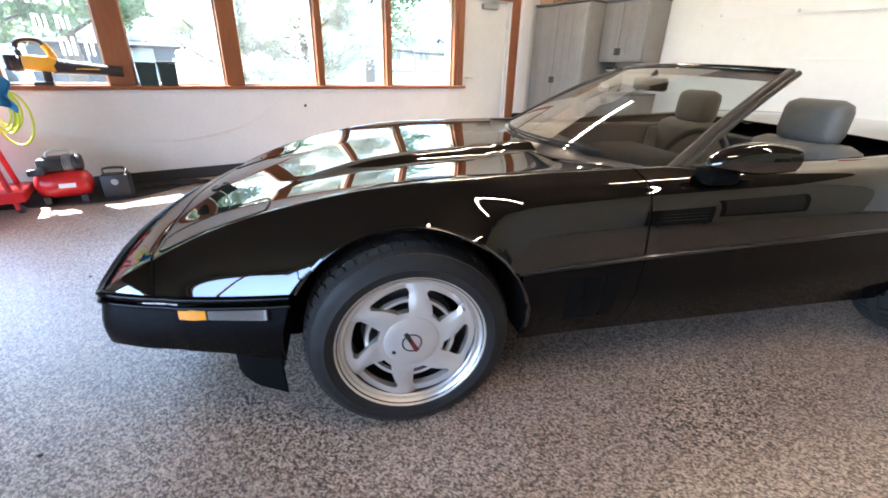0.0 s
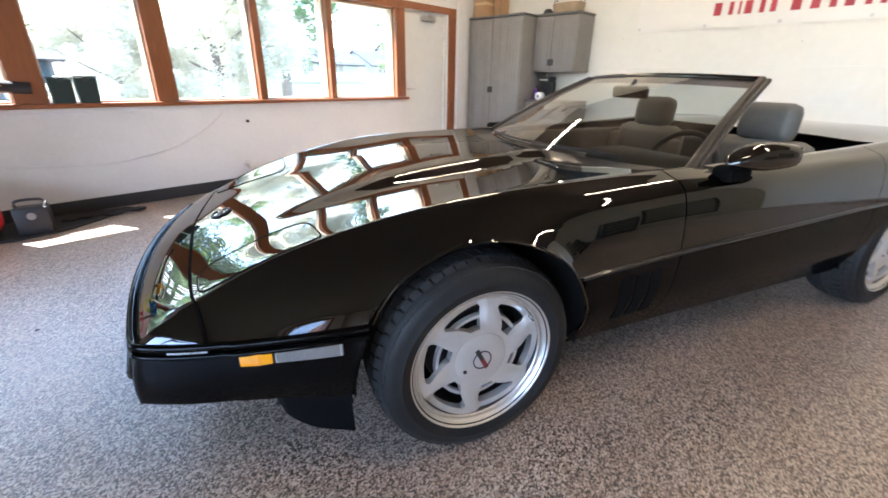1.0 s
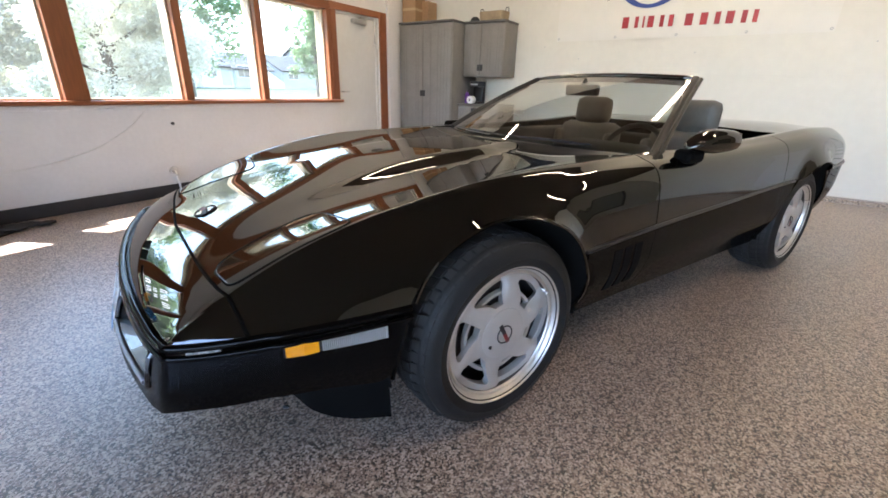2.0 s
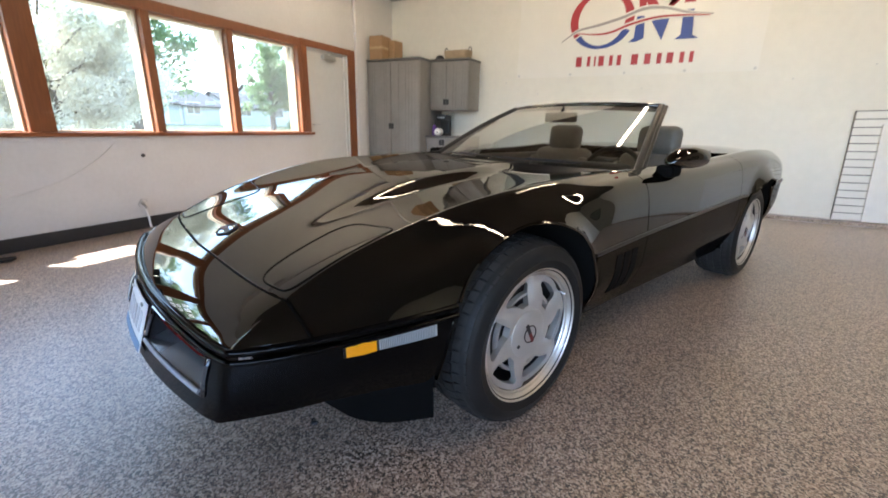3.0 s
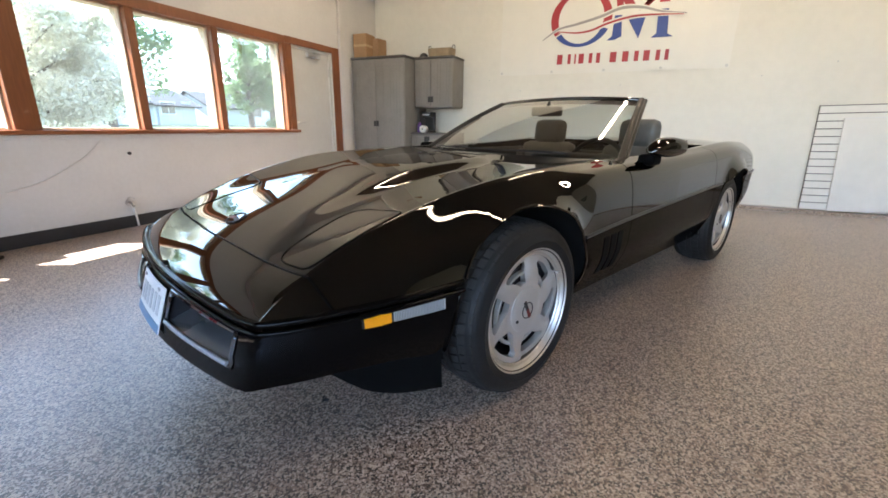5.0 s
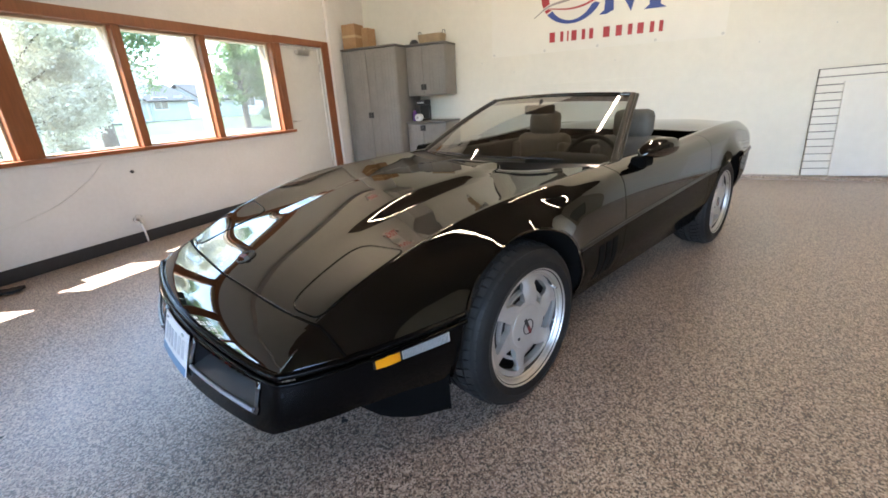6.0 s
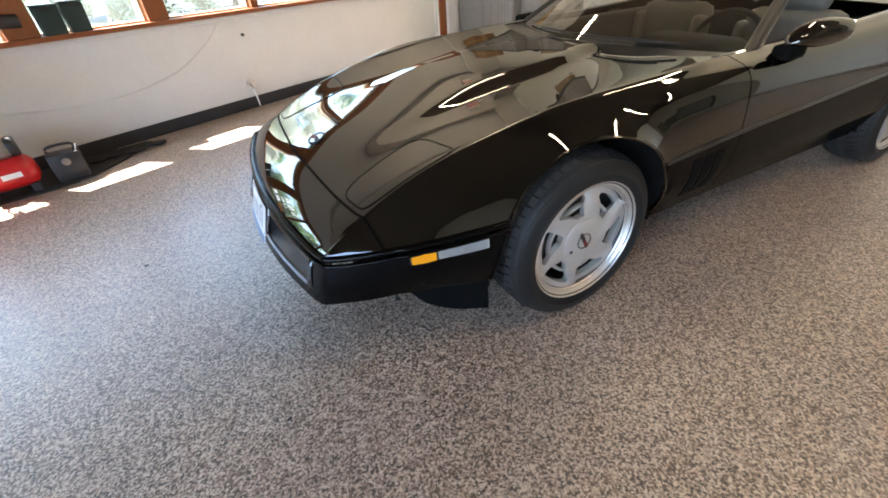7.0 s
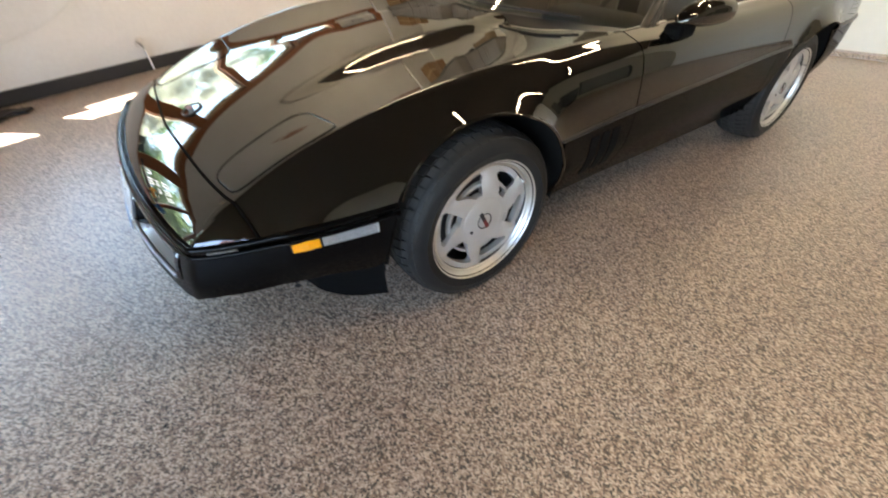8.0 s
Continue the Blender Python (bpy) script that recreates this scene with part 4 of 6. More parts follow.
# door mirrors
for sg in (-1, 1):
    bm = bmesh.new()
    prof = [(0.925, 0.004, 0.868, 0.010), (0.945, 0.018, 0.876, 0.032), (0.985, 0.033, 0.884, 0.044), (1.03, 0.045, 0.887, 0.047), (1.08, 0.049, 0.888, 0.050), (1.13, 0.047, 0.888, 0.050), (1.17, 0.043, 0.888, 0.049), (1.195, 0.039, 0.888, 0.046)]
    dz = 0.0 if sg < 0 else -0.075
    rings = []
    for x, r, zc, hw in prof:
        cy = sg * (0.850 + 0.030 * (x - 0.92) / 0.25)
        rings.append([bm.verts.new((x, cy + hw * abs(math.cos(t)) ** 0.75 * (1 if math.cos(t) > 0 else -1), zc + dz + r * abs(math.sin(t)) ** 0.8 * (1 if math.sin(t) > 0 else -1))) for t in [2 * math.pi * k / 24 for k in range(24)]])
    for a, b in zip(rings, rings[1:]):
        for k in range(24):
            bm.faces.new((a[k], a[(k + 1) % 24], b[(k + 1) % 24], b[k]))
    bm.faces.new(rings[0])
    bm.faces.new(rings[-1])
    mr = part("door_mirror", bm, M_PAINT, car, "glossy black door mirror", True, 50)
    part("foot", box((0.94, min(sg * 0.785, sg * 0.865), 0.800), (1.06, max(sg * 0.785, sg * 0.865), 0.855), 0.018), M_DAM, mr)
    part("mirror_glass", box((1.1955, sg * 0.883 - 0.040, 0.858 + dz), (1.1985, sg * 0.883 + 0.040, 0.920 + dz), 0.0015), M_MIRROR, mr)
    part("door_handle", box((1.80, min(sg * 0.84, sg * 0.858), 0.765), (1.94, max(sg * 0.84, sg * 0.858), 0.80), 0.008), M_BLACKPL, car, "black door handle")


# wheels
def polar(r, t, z):
    return Vector((r * math.cos(t), r * math.sin(t), z))


def build_wheel(w):
    # tyre carcass
    prof = [(0.228, -0.115), (0.237, -0.122), (0.258, -0.129), (0.284, -0.127), (0.305, -0.116), (0.318, -0.100), (0.3205, -0.08), (0.322, 0.0), (0.3205, 0.08), (0.318, 0.100), (0.305, 0.116), (0.284, 0.127), (0.268, 0.1295), (0.265, 0.1315), (0.262, 0.130), (0.258, 0.129), (0.237, 0.122), (0.228, 0.115)]
    ty = part("tyre", lathe(prof, 96), M_TYRE, w, "black rubber tyre", True, 50)
    bm = bmesh.new()
    N = 54
    for k in range(N):
        for row, (z0, z1, r0, r1, sk) in enumerate(((-0.113, -0.068, 0.3105, 0.3285, 0.01), (-0.060, -0.022, 0.328, 0.3305, 0.03), (-0.015, 0.015, 0.3305, 0.3305, 0.0), (0.022, 0.060, 0.3305, 0.328, -0.03), (0.068, 0.113, 0.3285, 0.3105, -0.01))):
            if row == 2 and k % 2:
                continue
            t0 = 2 * math.pi * (k + 0.5 * (row % 2)) / N
            t1 = t0 + 2 * math.pi / N * (0.80 if row != 2 else 1.96)
            vs = []
            for t in (t0, t1):
                for z, r, dt in ((z0, r0, 0.0), (z1, r1, sk)):
                    vs.append(bm.verts.new(polar(r, t + dt, z)))
            for t in (t0, t1):
                for z, r, dt in ((z0, r0, 0.0), (z1, r1, sk)):
                    vs.append(bm.verts.new(polar(r - 0.010, t + dt, z)))
            a, b, c, d, e, f, g, h = vs
            for q in ((a, b, d, c), (a, c, g, e), (b, f, h, d), (a, e, f, b), (c, d, h, g)):
                bm.faces.new(q)
    part("tread", bm, M_TREAD, ty)
    # rim: stepped lip and barrel
    rim = part("rim", lathe([(0.2072, 0.090), (0.2085, 0.101), (0.2105, 0.1035), (0.2165, 0.104), (0.2180, 0.1005), (0.2195, 0.1005), (0.2205, 0.1075), (0.2225, 0.1115), (0.2300, 0.1150), (0.2335, 0.1215), (0.2375, 0.1225), (0.2395, 0.120), (0.2395, 0.113), (0.232, 0.108)], 120), M_RIMLIP, w, "machined silver rim lip", True, 40)
    part("barrel", lathe([(0.207, 0.098), (0.204, 0.06), (0.196, 0.02), (0.192, -0.06), (0.205, -0.11)], 72), M_DARKSTEEL, rim, "", True, 40)
    rs = [0.086, 0.096, 0.106, 0.111, 0.118, 0.127, 0.138, 0.150, 0.162, 0.172, 0.180, 0.186, 0.190, 0.196, 0.202, 0.208]
    bm = bmesh.new()
    NS, NG = 10, 10
    rows = []
    for r in rs:
        k = min(max((r - 0.106) / (0.186 - 0.106), 0), 1)
        rnd = 7.0 * max(0.0, (r - 0.168) / 0.018) ** 2 if r < 0.187 else 7.0
        s0 = radians(-4 + 27 * k - (rnd if r > 0.168 else 0))
        s1 = radians(38 + (0.5 * rnd if r > 0.168 else 0) - 3 * k)
        row = []
        for i in range(6):
            base = radians(60 * i - 4)
            for j in range(NS):
                f = j / NS
                dip = 0.006 * math.sin(math.pi * k) * (1 - 2 * abs(f - 0.35)) - 0.003 * k * f - 0.011 * min(1.0, 2 * k) * max(0.0, (f - 0.69) / 0.31)
                row.append(bm.verts.new(polar(r, base + s0 + (s1 - s0) * f, 0.097 + dip)))
            for j in range(NG):
                f = j / NG
                dip = -(0.003 * k + 0.011 * min(1.0, 2 * k)) * (1 - f)
                row.append(bm.verts.new(polar(r, base + s1 + (s0 + math.pi / 3 - s1) * f, 0.097 + dip)))
        rows.append(row)
    n = len(rows[0])
    for a, (r0, r1) in enumerate(zip(rs, rs[1:])):
        for k in range(n):
            slot = (k % (NS + NG)) >= NS and 0.106 < 0.5 * (r0 + r1) < 0.187
            if not slot:
                bm.faces.new((rows[a][k], rows[a][(k + 1) % n], rows[a + 1][(k + 1) % n], rows[a + 1][k]))
    bmesh.ops.recalc_face_normals(bm, faces=bm.faces)
    bmesh.ops.solidify(bm, geom=bm.faces[:], thickness=0.026)
    part("face", bm, M_ALLOY, w, "silver alloy face with six swept slots", True, 30)
    part("inner_ring", lathe([(0.132, 0.066), (0.134, 0.080), (0.144, 0.081), (0.147, 0.066), (0.132, 0.066)], 72), M_ALLOY, w, "", True, 40)
    part("brake_disc", lathe([(0.03, 0.012), (0.150, 0.012), (0.153, 0.002), (0.03, 0.002)], 48), M_DARKSTEEL, w, "dark brake disc")
    part("backing", lathe([(0.0, -0.02), (0.195, -0.02)], 36), M_WELL, w)
    cap = part("centre_cap", lathe([(0.0, 0.106), (0.060, 0.1045), (0.083, 0.1005), (0.0875, 0.0985), (0.0895, 0.094), (0.0895, 0.085)], 60), M_ALLOY, w, "round silver centre cap", True, 30)
    part("emblem_ring", tube([polar(0.030, 2 * math.pi * k / 32, 0.1062) for k in range(32)], 0.0022, 6, True), M_BLACKPL, cap)
    tilt = pose(0, 0, 0, 0, 0, -62)
    part("emblem_flag", box((-0.042, -0.007, 0.105), (-0.003, 0.007, 0.1078), 0, tilt), M_BLACKPL, cap, "dark checked flag")
    part("emblem_flag", box((-0.003, -0.007, 0.105), (0.036, 0.007, 0.1078), 0, tilt), M_DARKRED, cap, "dark red flag")
    part("lock", lathe([(0.0, 0.107), (0.006, 0.1065), (0.007, 0.098)], 16, Matrix.Translation((-0.057, -0.030, 0))), M_BLACKPL, cap)
    part("valve", tube([polar(0.197, radians(36), 0.10), polar(0.195, radians(36), 0.128)], 0.004, 8), M_CHROME, w)


first = None
for x in (0.0, AXLE_R):
    for sg in (-1, 1):
        m = CAR @ Matrix.Translation((x, sg * 0.748, WHEEL_Z)) @ pose(0, 0, 0, 90 if sg < 0 else -90, 0, 0)
        hold = new("wheel")
        hold.parent = car
        hold.matrix_basis = CAR.inverted() @ m
        hold["label"] = "silver six-slot alloy wheel on a wide tyre"
        if first is None:
            build_wheel(hold)
            first = hold
        else:
            made = {first: hold}
            for o in first.children_recursive:
                c = o.copy()
                scene.collection.objects.link(c)
                c.parent = made[o.parent]
                made[o] = c

# cockpit
def cabin():
    bm = bmesh.new()
    add_box(bm, (0.62, -0.66, 0.60), (1.12, 0.66, 0.775), 0.05)
    dash = part("dashboard", bm, M_DASH, car, "dark vinyl dashboard", True, 50)
    part("instrument_hood", box((0.90, -0.60, 0.74), (1.16, -0.16, 0.835), 0.04), M_DASH, dash, "", True, 50)
    part("console", box((1.05, -0.13, 0.30), (2.05, 0.13, 0.56), 0.03), M_DASH, car, "dark centre console")
    part("bulkhead", box((2.06, -0.68, 0.30), (2.16, 0.68, 0.80), 0.02), M_DASH, car, "dark rear bulkhead")
    for sg in (-1, 1):
        part("door_card", box((0.80, min(sg * 0.635, sg * 0.69), 0.32), (2.05, max(sg * 0.635, sg * 0.69), 0.815), 0.02), M_DASH, car, "dark inner door panel")
    sw = part("steering_wheel", tube([(1.29 + 0.06 * math.cos(t), -0.385 + 0.182 * math.sin(t), 0.735 + 0.172 * math.cos(t)) for t in [2 * math.pi * k / 36 for k in range(36)]], 0.014, 8, True), M_DASH, car, "black steering wheel", True, 60)
    part("spokes", box((1.25, -0.55, 0.71), (1.275, -0.22, 0.745), 0.01), M_DASH, sw)
    part("hub_pad", box((1.245, -0.455, 0.685), (1.29, -0.315, 0.785), 0.015), M_DASH, sw)
    part("column", tube([(1.26, -0.385, 0.735), (1.05, -0.385, 0.68)], 0.04, 12), M_DASH, sw)
    rm = part("rear_view_mirror", box((1.30, -0.115, 1.045), (1.33, 0.115, 1.105), 0.012), M_BLACKPL, car, "black rear-view mirror")
    part("stem", tube([(1.31, 0, 1.10), (1.34, 0, 1.135)], 0.009, 6), M_BLACKPL, rm)
    part("mirror_glass", box((1.331, -0.105, 1.052), (1.334, 0.105, 1.098)), M_MIRROR, rm)
    for sg in (-1, 1):
        cy, back = sg * 0.385, 0.0 if sg < 0 else 0.07
        seat = part("seat", box((1.32 + back, cy - 0.25, 0.30), (1.86 + back, cy + 0.25, 0.47), 0.06), M_SEAT, car, "grey leather bucket seat", True, 50)
        lean = Matrix.Translation((1.865 + back, cy, 0.375)) @ pose(0, 0, 0, 0, 4, 0)
        part("backrest", box((-0.07, -0.245, 0.0), (0.07, 0.245, 0.49), 0.06, lean), M_SEAT, seat, "", True, 50)
        part("bolster", box((-0.12, -0.255, 0.03), (0.02, -0.19, 0.42), 0.03, lean), M_SEAT, seat, "", True, 50)
        part("bolster", box((-0.12, 0.19, 0.03), (0.02, 0.255, 0.42), 0.03, lean), M_SEAT, seat, "", True, 50)
        part("headrest", box((-0.055, -0.138, 0.474), (0.06, 0.138, 0.665), 0.048, lean), M_SEAT, seat, "soft grey leather headrest", True, 50)
cabin()
# hood emblem
EMB = Matrix.Translation(surf(-0.575, 0) + Vector((0, 0, 0.001))) @ pose(0, 0, 0, 0, -19, 0)
emblem = part("hood_emblem", lathe([(0.0, 0.002), (0.030, 0.002), (0.032, 0.0)], 32, EMB), M_PAINT, car, "round emblem with a dark ring and two crossed flags")
part("ring", tube([EMB @ Vector((0.036 * math.cos(t), 0.036 * math.sin(t), 0.002)) for t in [2 * math.pi * k / 32 for k in range(32)]], 0.0035, 6, True), M_BLACKPL, emblem, "", True, 60)
for sg, mt in ((-1, M_BLACKPL), (1, M_DARKRED)):
    part("flag", box((-0.008, 0.002, 0.002), (0.010, 0.046, 0.005), 0.001, EMB @ pose(0, 0, 0, 0, 0, 12 * sg) @ pose(0, 0, 0, 0, 0, 0 if sg > 0 else 180)), mt, emblem)

# ---- cabinets in the corner ----
def ribbed_door(name, lo, hi, parent, handle_at, ribs):
    """A moulded door whose front looks along -x; lo and hi are (y, z)."""
    x = 0.0
    d = part(name, box((x - 0.022, lo[0], lo[1]), (x, hi[0], hi[1]), 0.006), M_CAB, parent, "", True, 40)
    for y in ribs:
        part("rib", box((x - 0.027, y - 0.008, lo[1] + 0.03), (x - 0.021, y + 0.008, hi[1] - 0.03), 0.0025), M_CAB, d)
    hy, hz = handle_at
    h = part("handle", box((x - 0.030, hy - 0.021, hz - 0.042), (x - 0.020, hy + 0.021, hz + 0.042), 0.003), M_BLACKPL, d, "black recessed handle")
    return d


def cabinet(name, x0, y0, y1, z0, z1, label, seam, handle_z, rib_sets):
    """A two-door resin cabinet against the east wall; y0 > y1."""
    c = thing(name, Matrix.Translation((x0, 0, 0)), label, "cabinet", "grey corner cabinets")
    part("body", box((0.0, y1, z0), (EX - 0.004 - x0, y0, z1 - 0.03), 0.008), M_CAB, c, "", True, 40)
    part("top", box((-0.035, y1 - 0.012, z1 - 0.028), (EX - 0.004 - x0, y0 + 0.004, z1), 0.012), M_CABTRIM, c, "dark grey cabinet top", True, 40)
    ribbed_door("door", (seam + 0.003, z0 + 0.02), (y0 - 0.01, z1 - 0.045), c, (seam + 0.024, handle_z), rib_sets[0])
    ribbed_door("door", (y1 + 0.01, z0 + 0.02), (seam - 0.003, z1 - 0.045), c, (seam - 0.024, handle_z), rib_sets[1])
    return c


cabinet("tall_cabinet", 4.50, 4.055, 3.095, 0.0, 1.985, "tall grey resin utility cabinet with two ribbed doors", 3.61, 1.0, ((3.70, 3.74, 3.92, 3.96), (3.18, 3.235, 3.29, 3.345, 3.47)))
cabinet("wall_cabinet", 4.80, 3.085, 2.435, 1.25, 1.985, "grey resin wall cabinet with two ribbed doors", 2.80, 1.37, ((2.85, 2.87, 2.97, 3.0), (2.50, 2.54, 2.64, 2.69)))
cabinet("base_cabinet", 4.68, 3.085, 2.40, 0.0, 0.87, "grey resin base cabinet with two doors", 2.80, 0.77, ((2.88, 2.92, 2.99, 3.03), (2.48, 2.53, 2.62, 2.67)))

b1 = thing("cardboard_box", pose(4.68, 3.93, 1.985, 0, 0, 5), "brown cardboard box with tape on the tall cabinet", "box", "boxes")
part("carton", box((-0.14, -0.115, 0.0), (0.14, 0.115, 0.345), 0.004), M_CARD, b1)
part("tape", box((-0.142, -0.116, 0.16), (0.142, 0.116, 0.195), 0.001), mat("pale_tape", (0.5, 0.36, 0.2), 0.3), b1)
part("flap", box((-0.13, -0.11, 0.346), (0.13, -0.004, 0.350), 0.001), M_CARD, b1)
b2 = thing("cardboard_box", pose(4.84, 3.75, 1.985, 0, 0, -3), "smaller brown cardboard box on the tall cabinet", "box", "boxes")
part("carton", box((-0.11, -0.055, 0.0), (0.11, 0.055, 0.30), 0.004), M_CARD, b2)
bk = thing("wicker_basket", pose(4.96, 2.70, 1.985), "low woven basket with two wire handles on the wall cabinet", "basket")
bm = bmesh.new()
for k in range(7):
    e = 0.010 * k / 6
    pts = []
    for t in range(40):
        a = 2 * math.pi * t / 40
        c, s_ = math.cos(a), math.sin(a)
        pts.append(((0.11 + e) * abs(c) ** 0.4 * (1 if c > 0 else -1), (0.185 + e) * abs(s_) ** 0.4 * (1 if s_ > 0 else -1), 0.010 + 0.017 * k))
    add_tube(bm, pts, 0.0095, 6, True)
part("weave", bm, M_WICKER, bk, "", True, 60)
part("base", box((-0.11, -0.18, 0.001), (0.11, 0.18, 0.012), 0.003), M_WICKER, bk)
for sg in (-1, 1):
    part("handle", tube(curve_pts([(-0.05, sg * 0.19, 0.09), (-0.04, sg * 0.20, 0.16), (0.04, sg * 0.20, 0.16), (0.05, sg * 0.19, 0.09)], 12), 0.005, 6), M_DARKSTEEL, bk)
ph = thing("desk_phone", pose(4.92, 2.99, 1.985, 0, 0, 20), "small black rounded gadget on the wall cabinet", "gadget")
part("shell", lathe([(0.001, 0.075), (0.035, 0.07), (0.06, 0.045), (0.068, 0.02), (0.06, 0.001)], 24), M_BLACKPL, ph, "", True, 50)
part("rim", tube([(0.068 * math.cos(t), 0.068 * math.sin(t), 0.02) for t in [2 * math.pi * k / 24 for k in range(24)]], 0.005, 6, True), M_DARKSTEEL, ph)
cm = thing("coffee_maker", pose(4.98, 2.93, 0.87, 0, 0, 0), "black coffee maker on the base cabinet", "coffee maker")
part("base", box((-0.11, -0.08, 0.0), (0.11, 0.08, 0.03), 0.008), M_BLACKPL, cm)
part("column", box((0.02, -0.08, 0.03), (0.11, 0.08, 0.24), 0.01), M_BLACKPL, cm)
part("brew_head", box((-0.11, -0.08, 0.235), (0.11, 0.08, 0.32), 0.015), M_BLACKPL, cm)
part("front_band", box((-0.113, -0.06, 0.265), (-0.109, 0.06, 0.285), 0.001), M_STEEL, cm)
bt = thing("bottle", pose(4.85, 3.03, 0.87), "purple bottle standing on the base cabinet", "bottle")
part("flask", lathe([(0.001, 0.0), (0.036, 0.002), (0.038, 0.02), (0.038, 0.13), (0.02, 0.155), (0.012, 0.165)], 20), M_PURPLE, bt, "", True, 50)
part("cap", lathe([(0.015, 0.16), (0.015, 0.19), (0.001, 0.192)], 16), M_BLACKPL, bt, "", True, 50)
tp = thing("paper_roll", pose(4.80, 2.93, 0.925, 0, 90, 0), "white paper roll lying on the base cabinet", "paper roll")
part("paper", lathe([(0.02, -0.05), (0.052, -0.05), (0.055, -0.046), (0.055, 0.046), (0.052, 0.05), (0.02, 0.05), (0.02, -0.05)], 28), M_WHITE, tp, "", True, 50)

# ---- east wall: banner, panels ----
ban = thing("wall_banner", Matrix.Translation((EX - 0.012, 0, 0)), "white vinyl banner with red and blue emblem pinned to the wall", "banner")
def cloth(y, z):
    return Vector((-0.003 * math.sin(5.1 * y + 0.7) * math.sin(3.0 * z) - 0.002, y, z))
part("sheet", sheet(cloth, lin(-1.14, 1.83, 40), lin(1.72, 2.98, 16), 0.0015), M_BANNER, ban, "", True)
for y in (-1.11, -0.37, 0.34, 1.05, 1.80):
    for z in (1.75, 2.95):
        part("grommet", lathe([(0.006, 0.0), (0.014, 0.003), (0.016, 0.0)], 14, Matrix.Translation((-0.006, y, z)) @ pose(0, 0, 0, 0, -90, 0)), M_STEEL, ban)


def flat(poly, x, depth=0.003):
    """An outline of (y, z) standing on the wall, facing -x."""
    bm = bmesh.new()
    f = [bm.verts.new((x, y, z)) for y, z in poly]
    g = [bm.verts.new((x - depth, y, z)) for y, z in poly]
    n = len(poly)
    bm.faces.new(f)
    bm.faces.new(list(reversed(g)))
    for k in range(n):
        bm.faces.new((f[k], f[(k + 1) % n], g[(k + 1) % n], g[k]))
    return bm


LX = -0.0075
def ring_part(a0, a1, material):
    oy, oz = 0.705, 2.415
    bm = bmesh.new()
    prev = None
    for k in range(33):
        t = a0 + (a1 - a0) * k / 32
        w = 0.055 + 0.050 * abs(math.cos(t)) ** 1.5
        o = (oy + 0.405 * math.cos(t), oz + 0.355 * math.sin(t))
        i = (oy + (0.405 - w) * math.cos(t), oz + (0.355 - w * 0.75) * math.sin(t))
        cur = [bm.verts.new((LX, *o)), bm.verts.new((LX - 0.002, *o)), bm.verts.new((LX - 0.002, *i)), bm.verts.new((LX, *i))]
        if prev:
            for q in range(4):
                bm.faces.new((prev[q], prev[(q + 1) % 4], cur[(q + 1) % 4], cur[q]))
        prev = cur
    part("ring_shape", bm, material, ban)
ring_part(radians(-35), radians(195), M_LOGORED)
ring_part(radians(205), radians(322), M_LOGOBLUE)
TOP = [[(0.30, 2.78), (0.20, 2.78), (0.02, 2.52), (0.12, 2.48), (0.18, 2.58), (0.17, 2.50), (0.25, 2.50)], [(-0.02, 2.45), (-0.13, 2.50), (-0.26, 2.77), (-0.40, 2.77), (-0.37, 2.53), (-0.25, 2.53), (-0.26, 2.62)]]
LOW = [[(0.27, 2.42), (0.18, 2.42), (0.16, 2.16), (0.25, 2.12), (0.34, 2.12), (0.28, 2.17)], [(0.12, 2.40), (0.0, 2.42), (-0.12, 2.42), (-0.05, 2.12)], [(-0.25, 2.45), (-0.37, 2.45), (-0.39, 2.16), (-0.46, 2.12), (-0.20, 2.12), (-0.26, 2.17)]]
for poly in TOP:
    part("block_shape", flat(poly, LX, 0.002), M_LOGORED, ban)
for poly in LOW:
    part("block_shape", flat(poly, LX, 0.002), M_LOGOBLUE, ban)


def ribbon(name, pts, w, material, x):
    pts = curve_pts([(0, y, z) for y, z in pts], 40)
    n = len(pts)
    bm = bmesh.new()
    prev = None
    for k, p in enumerate(pts):
        ww = w * math.sin(math.pi * (0.06 + 0.88 * k / (n - 1))) ** 0.7
        cur = [bm.verts.new((x, p.y, p.z + ww)), bm.verts.new((x - 0.001, p.y, p.z + ww)), bm.verts.new((x - 0.001, p.y, p.z - ww)), bm.verts.new((x, p.y, p.z - ww))]
        if prev:
            for q in range(4):
                bm.faces.new((prev[q], prev[(q + 1) % 4], cur[(q + 1) % 4], cur[q]))
        prev = cur
    part(name, bm, material, ban)
SW1 = [(1.21, 2.17), (1.0, 2.30), (0.75, 2.35), (0.45, 2.42), (0.2, 2.50), (-0.05, 2.49), (-0.3, 2.42), (-0.58, 2.38)]
SW2 = [(1.0, 2.27), (0.75, 2.24), (0.55, 2.26), (0.35, 2.33), (0.05, 2.39), (-0.25, 2.39), (-0.55, 2.37)]
ribbon("swoosh_back", SW1, 0.036, M_BANNER, LX - 0.0025)
ribbon("swoosh", SW1, 0.018, M_LOGOGREY, LX - 0.004)
ribbon("swoosh_back", SW2, 0.032, M_BANNER, LX - 0.0055)
ribbon("swoosh", SW2, 0.014, M_LOGORED, LX - 0.007)
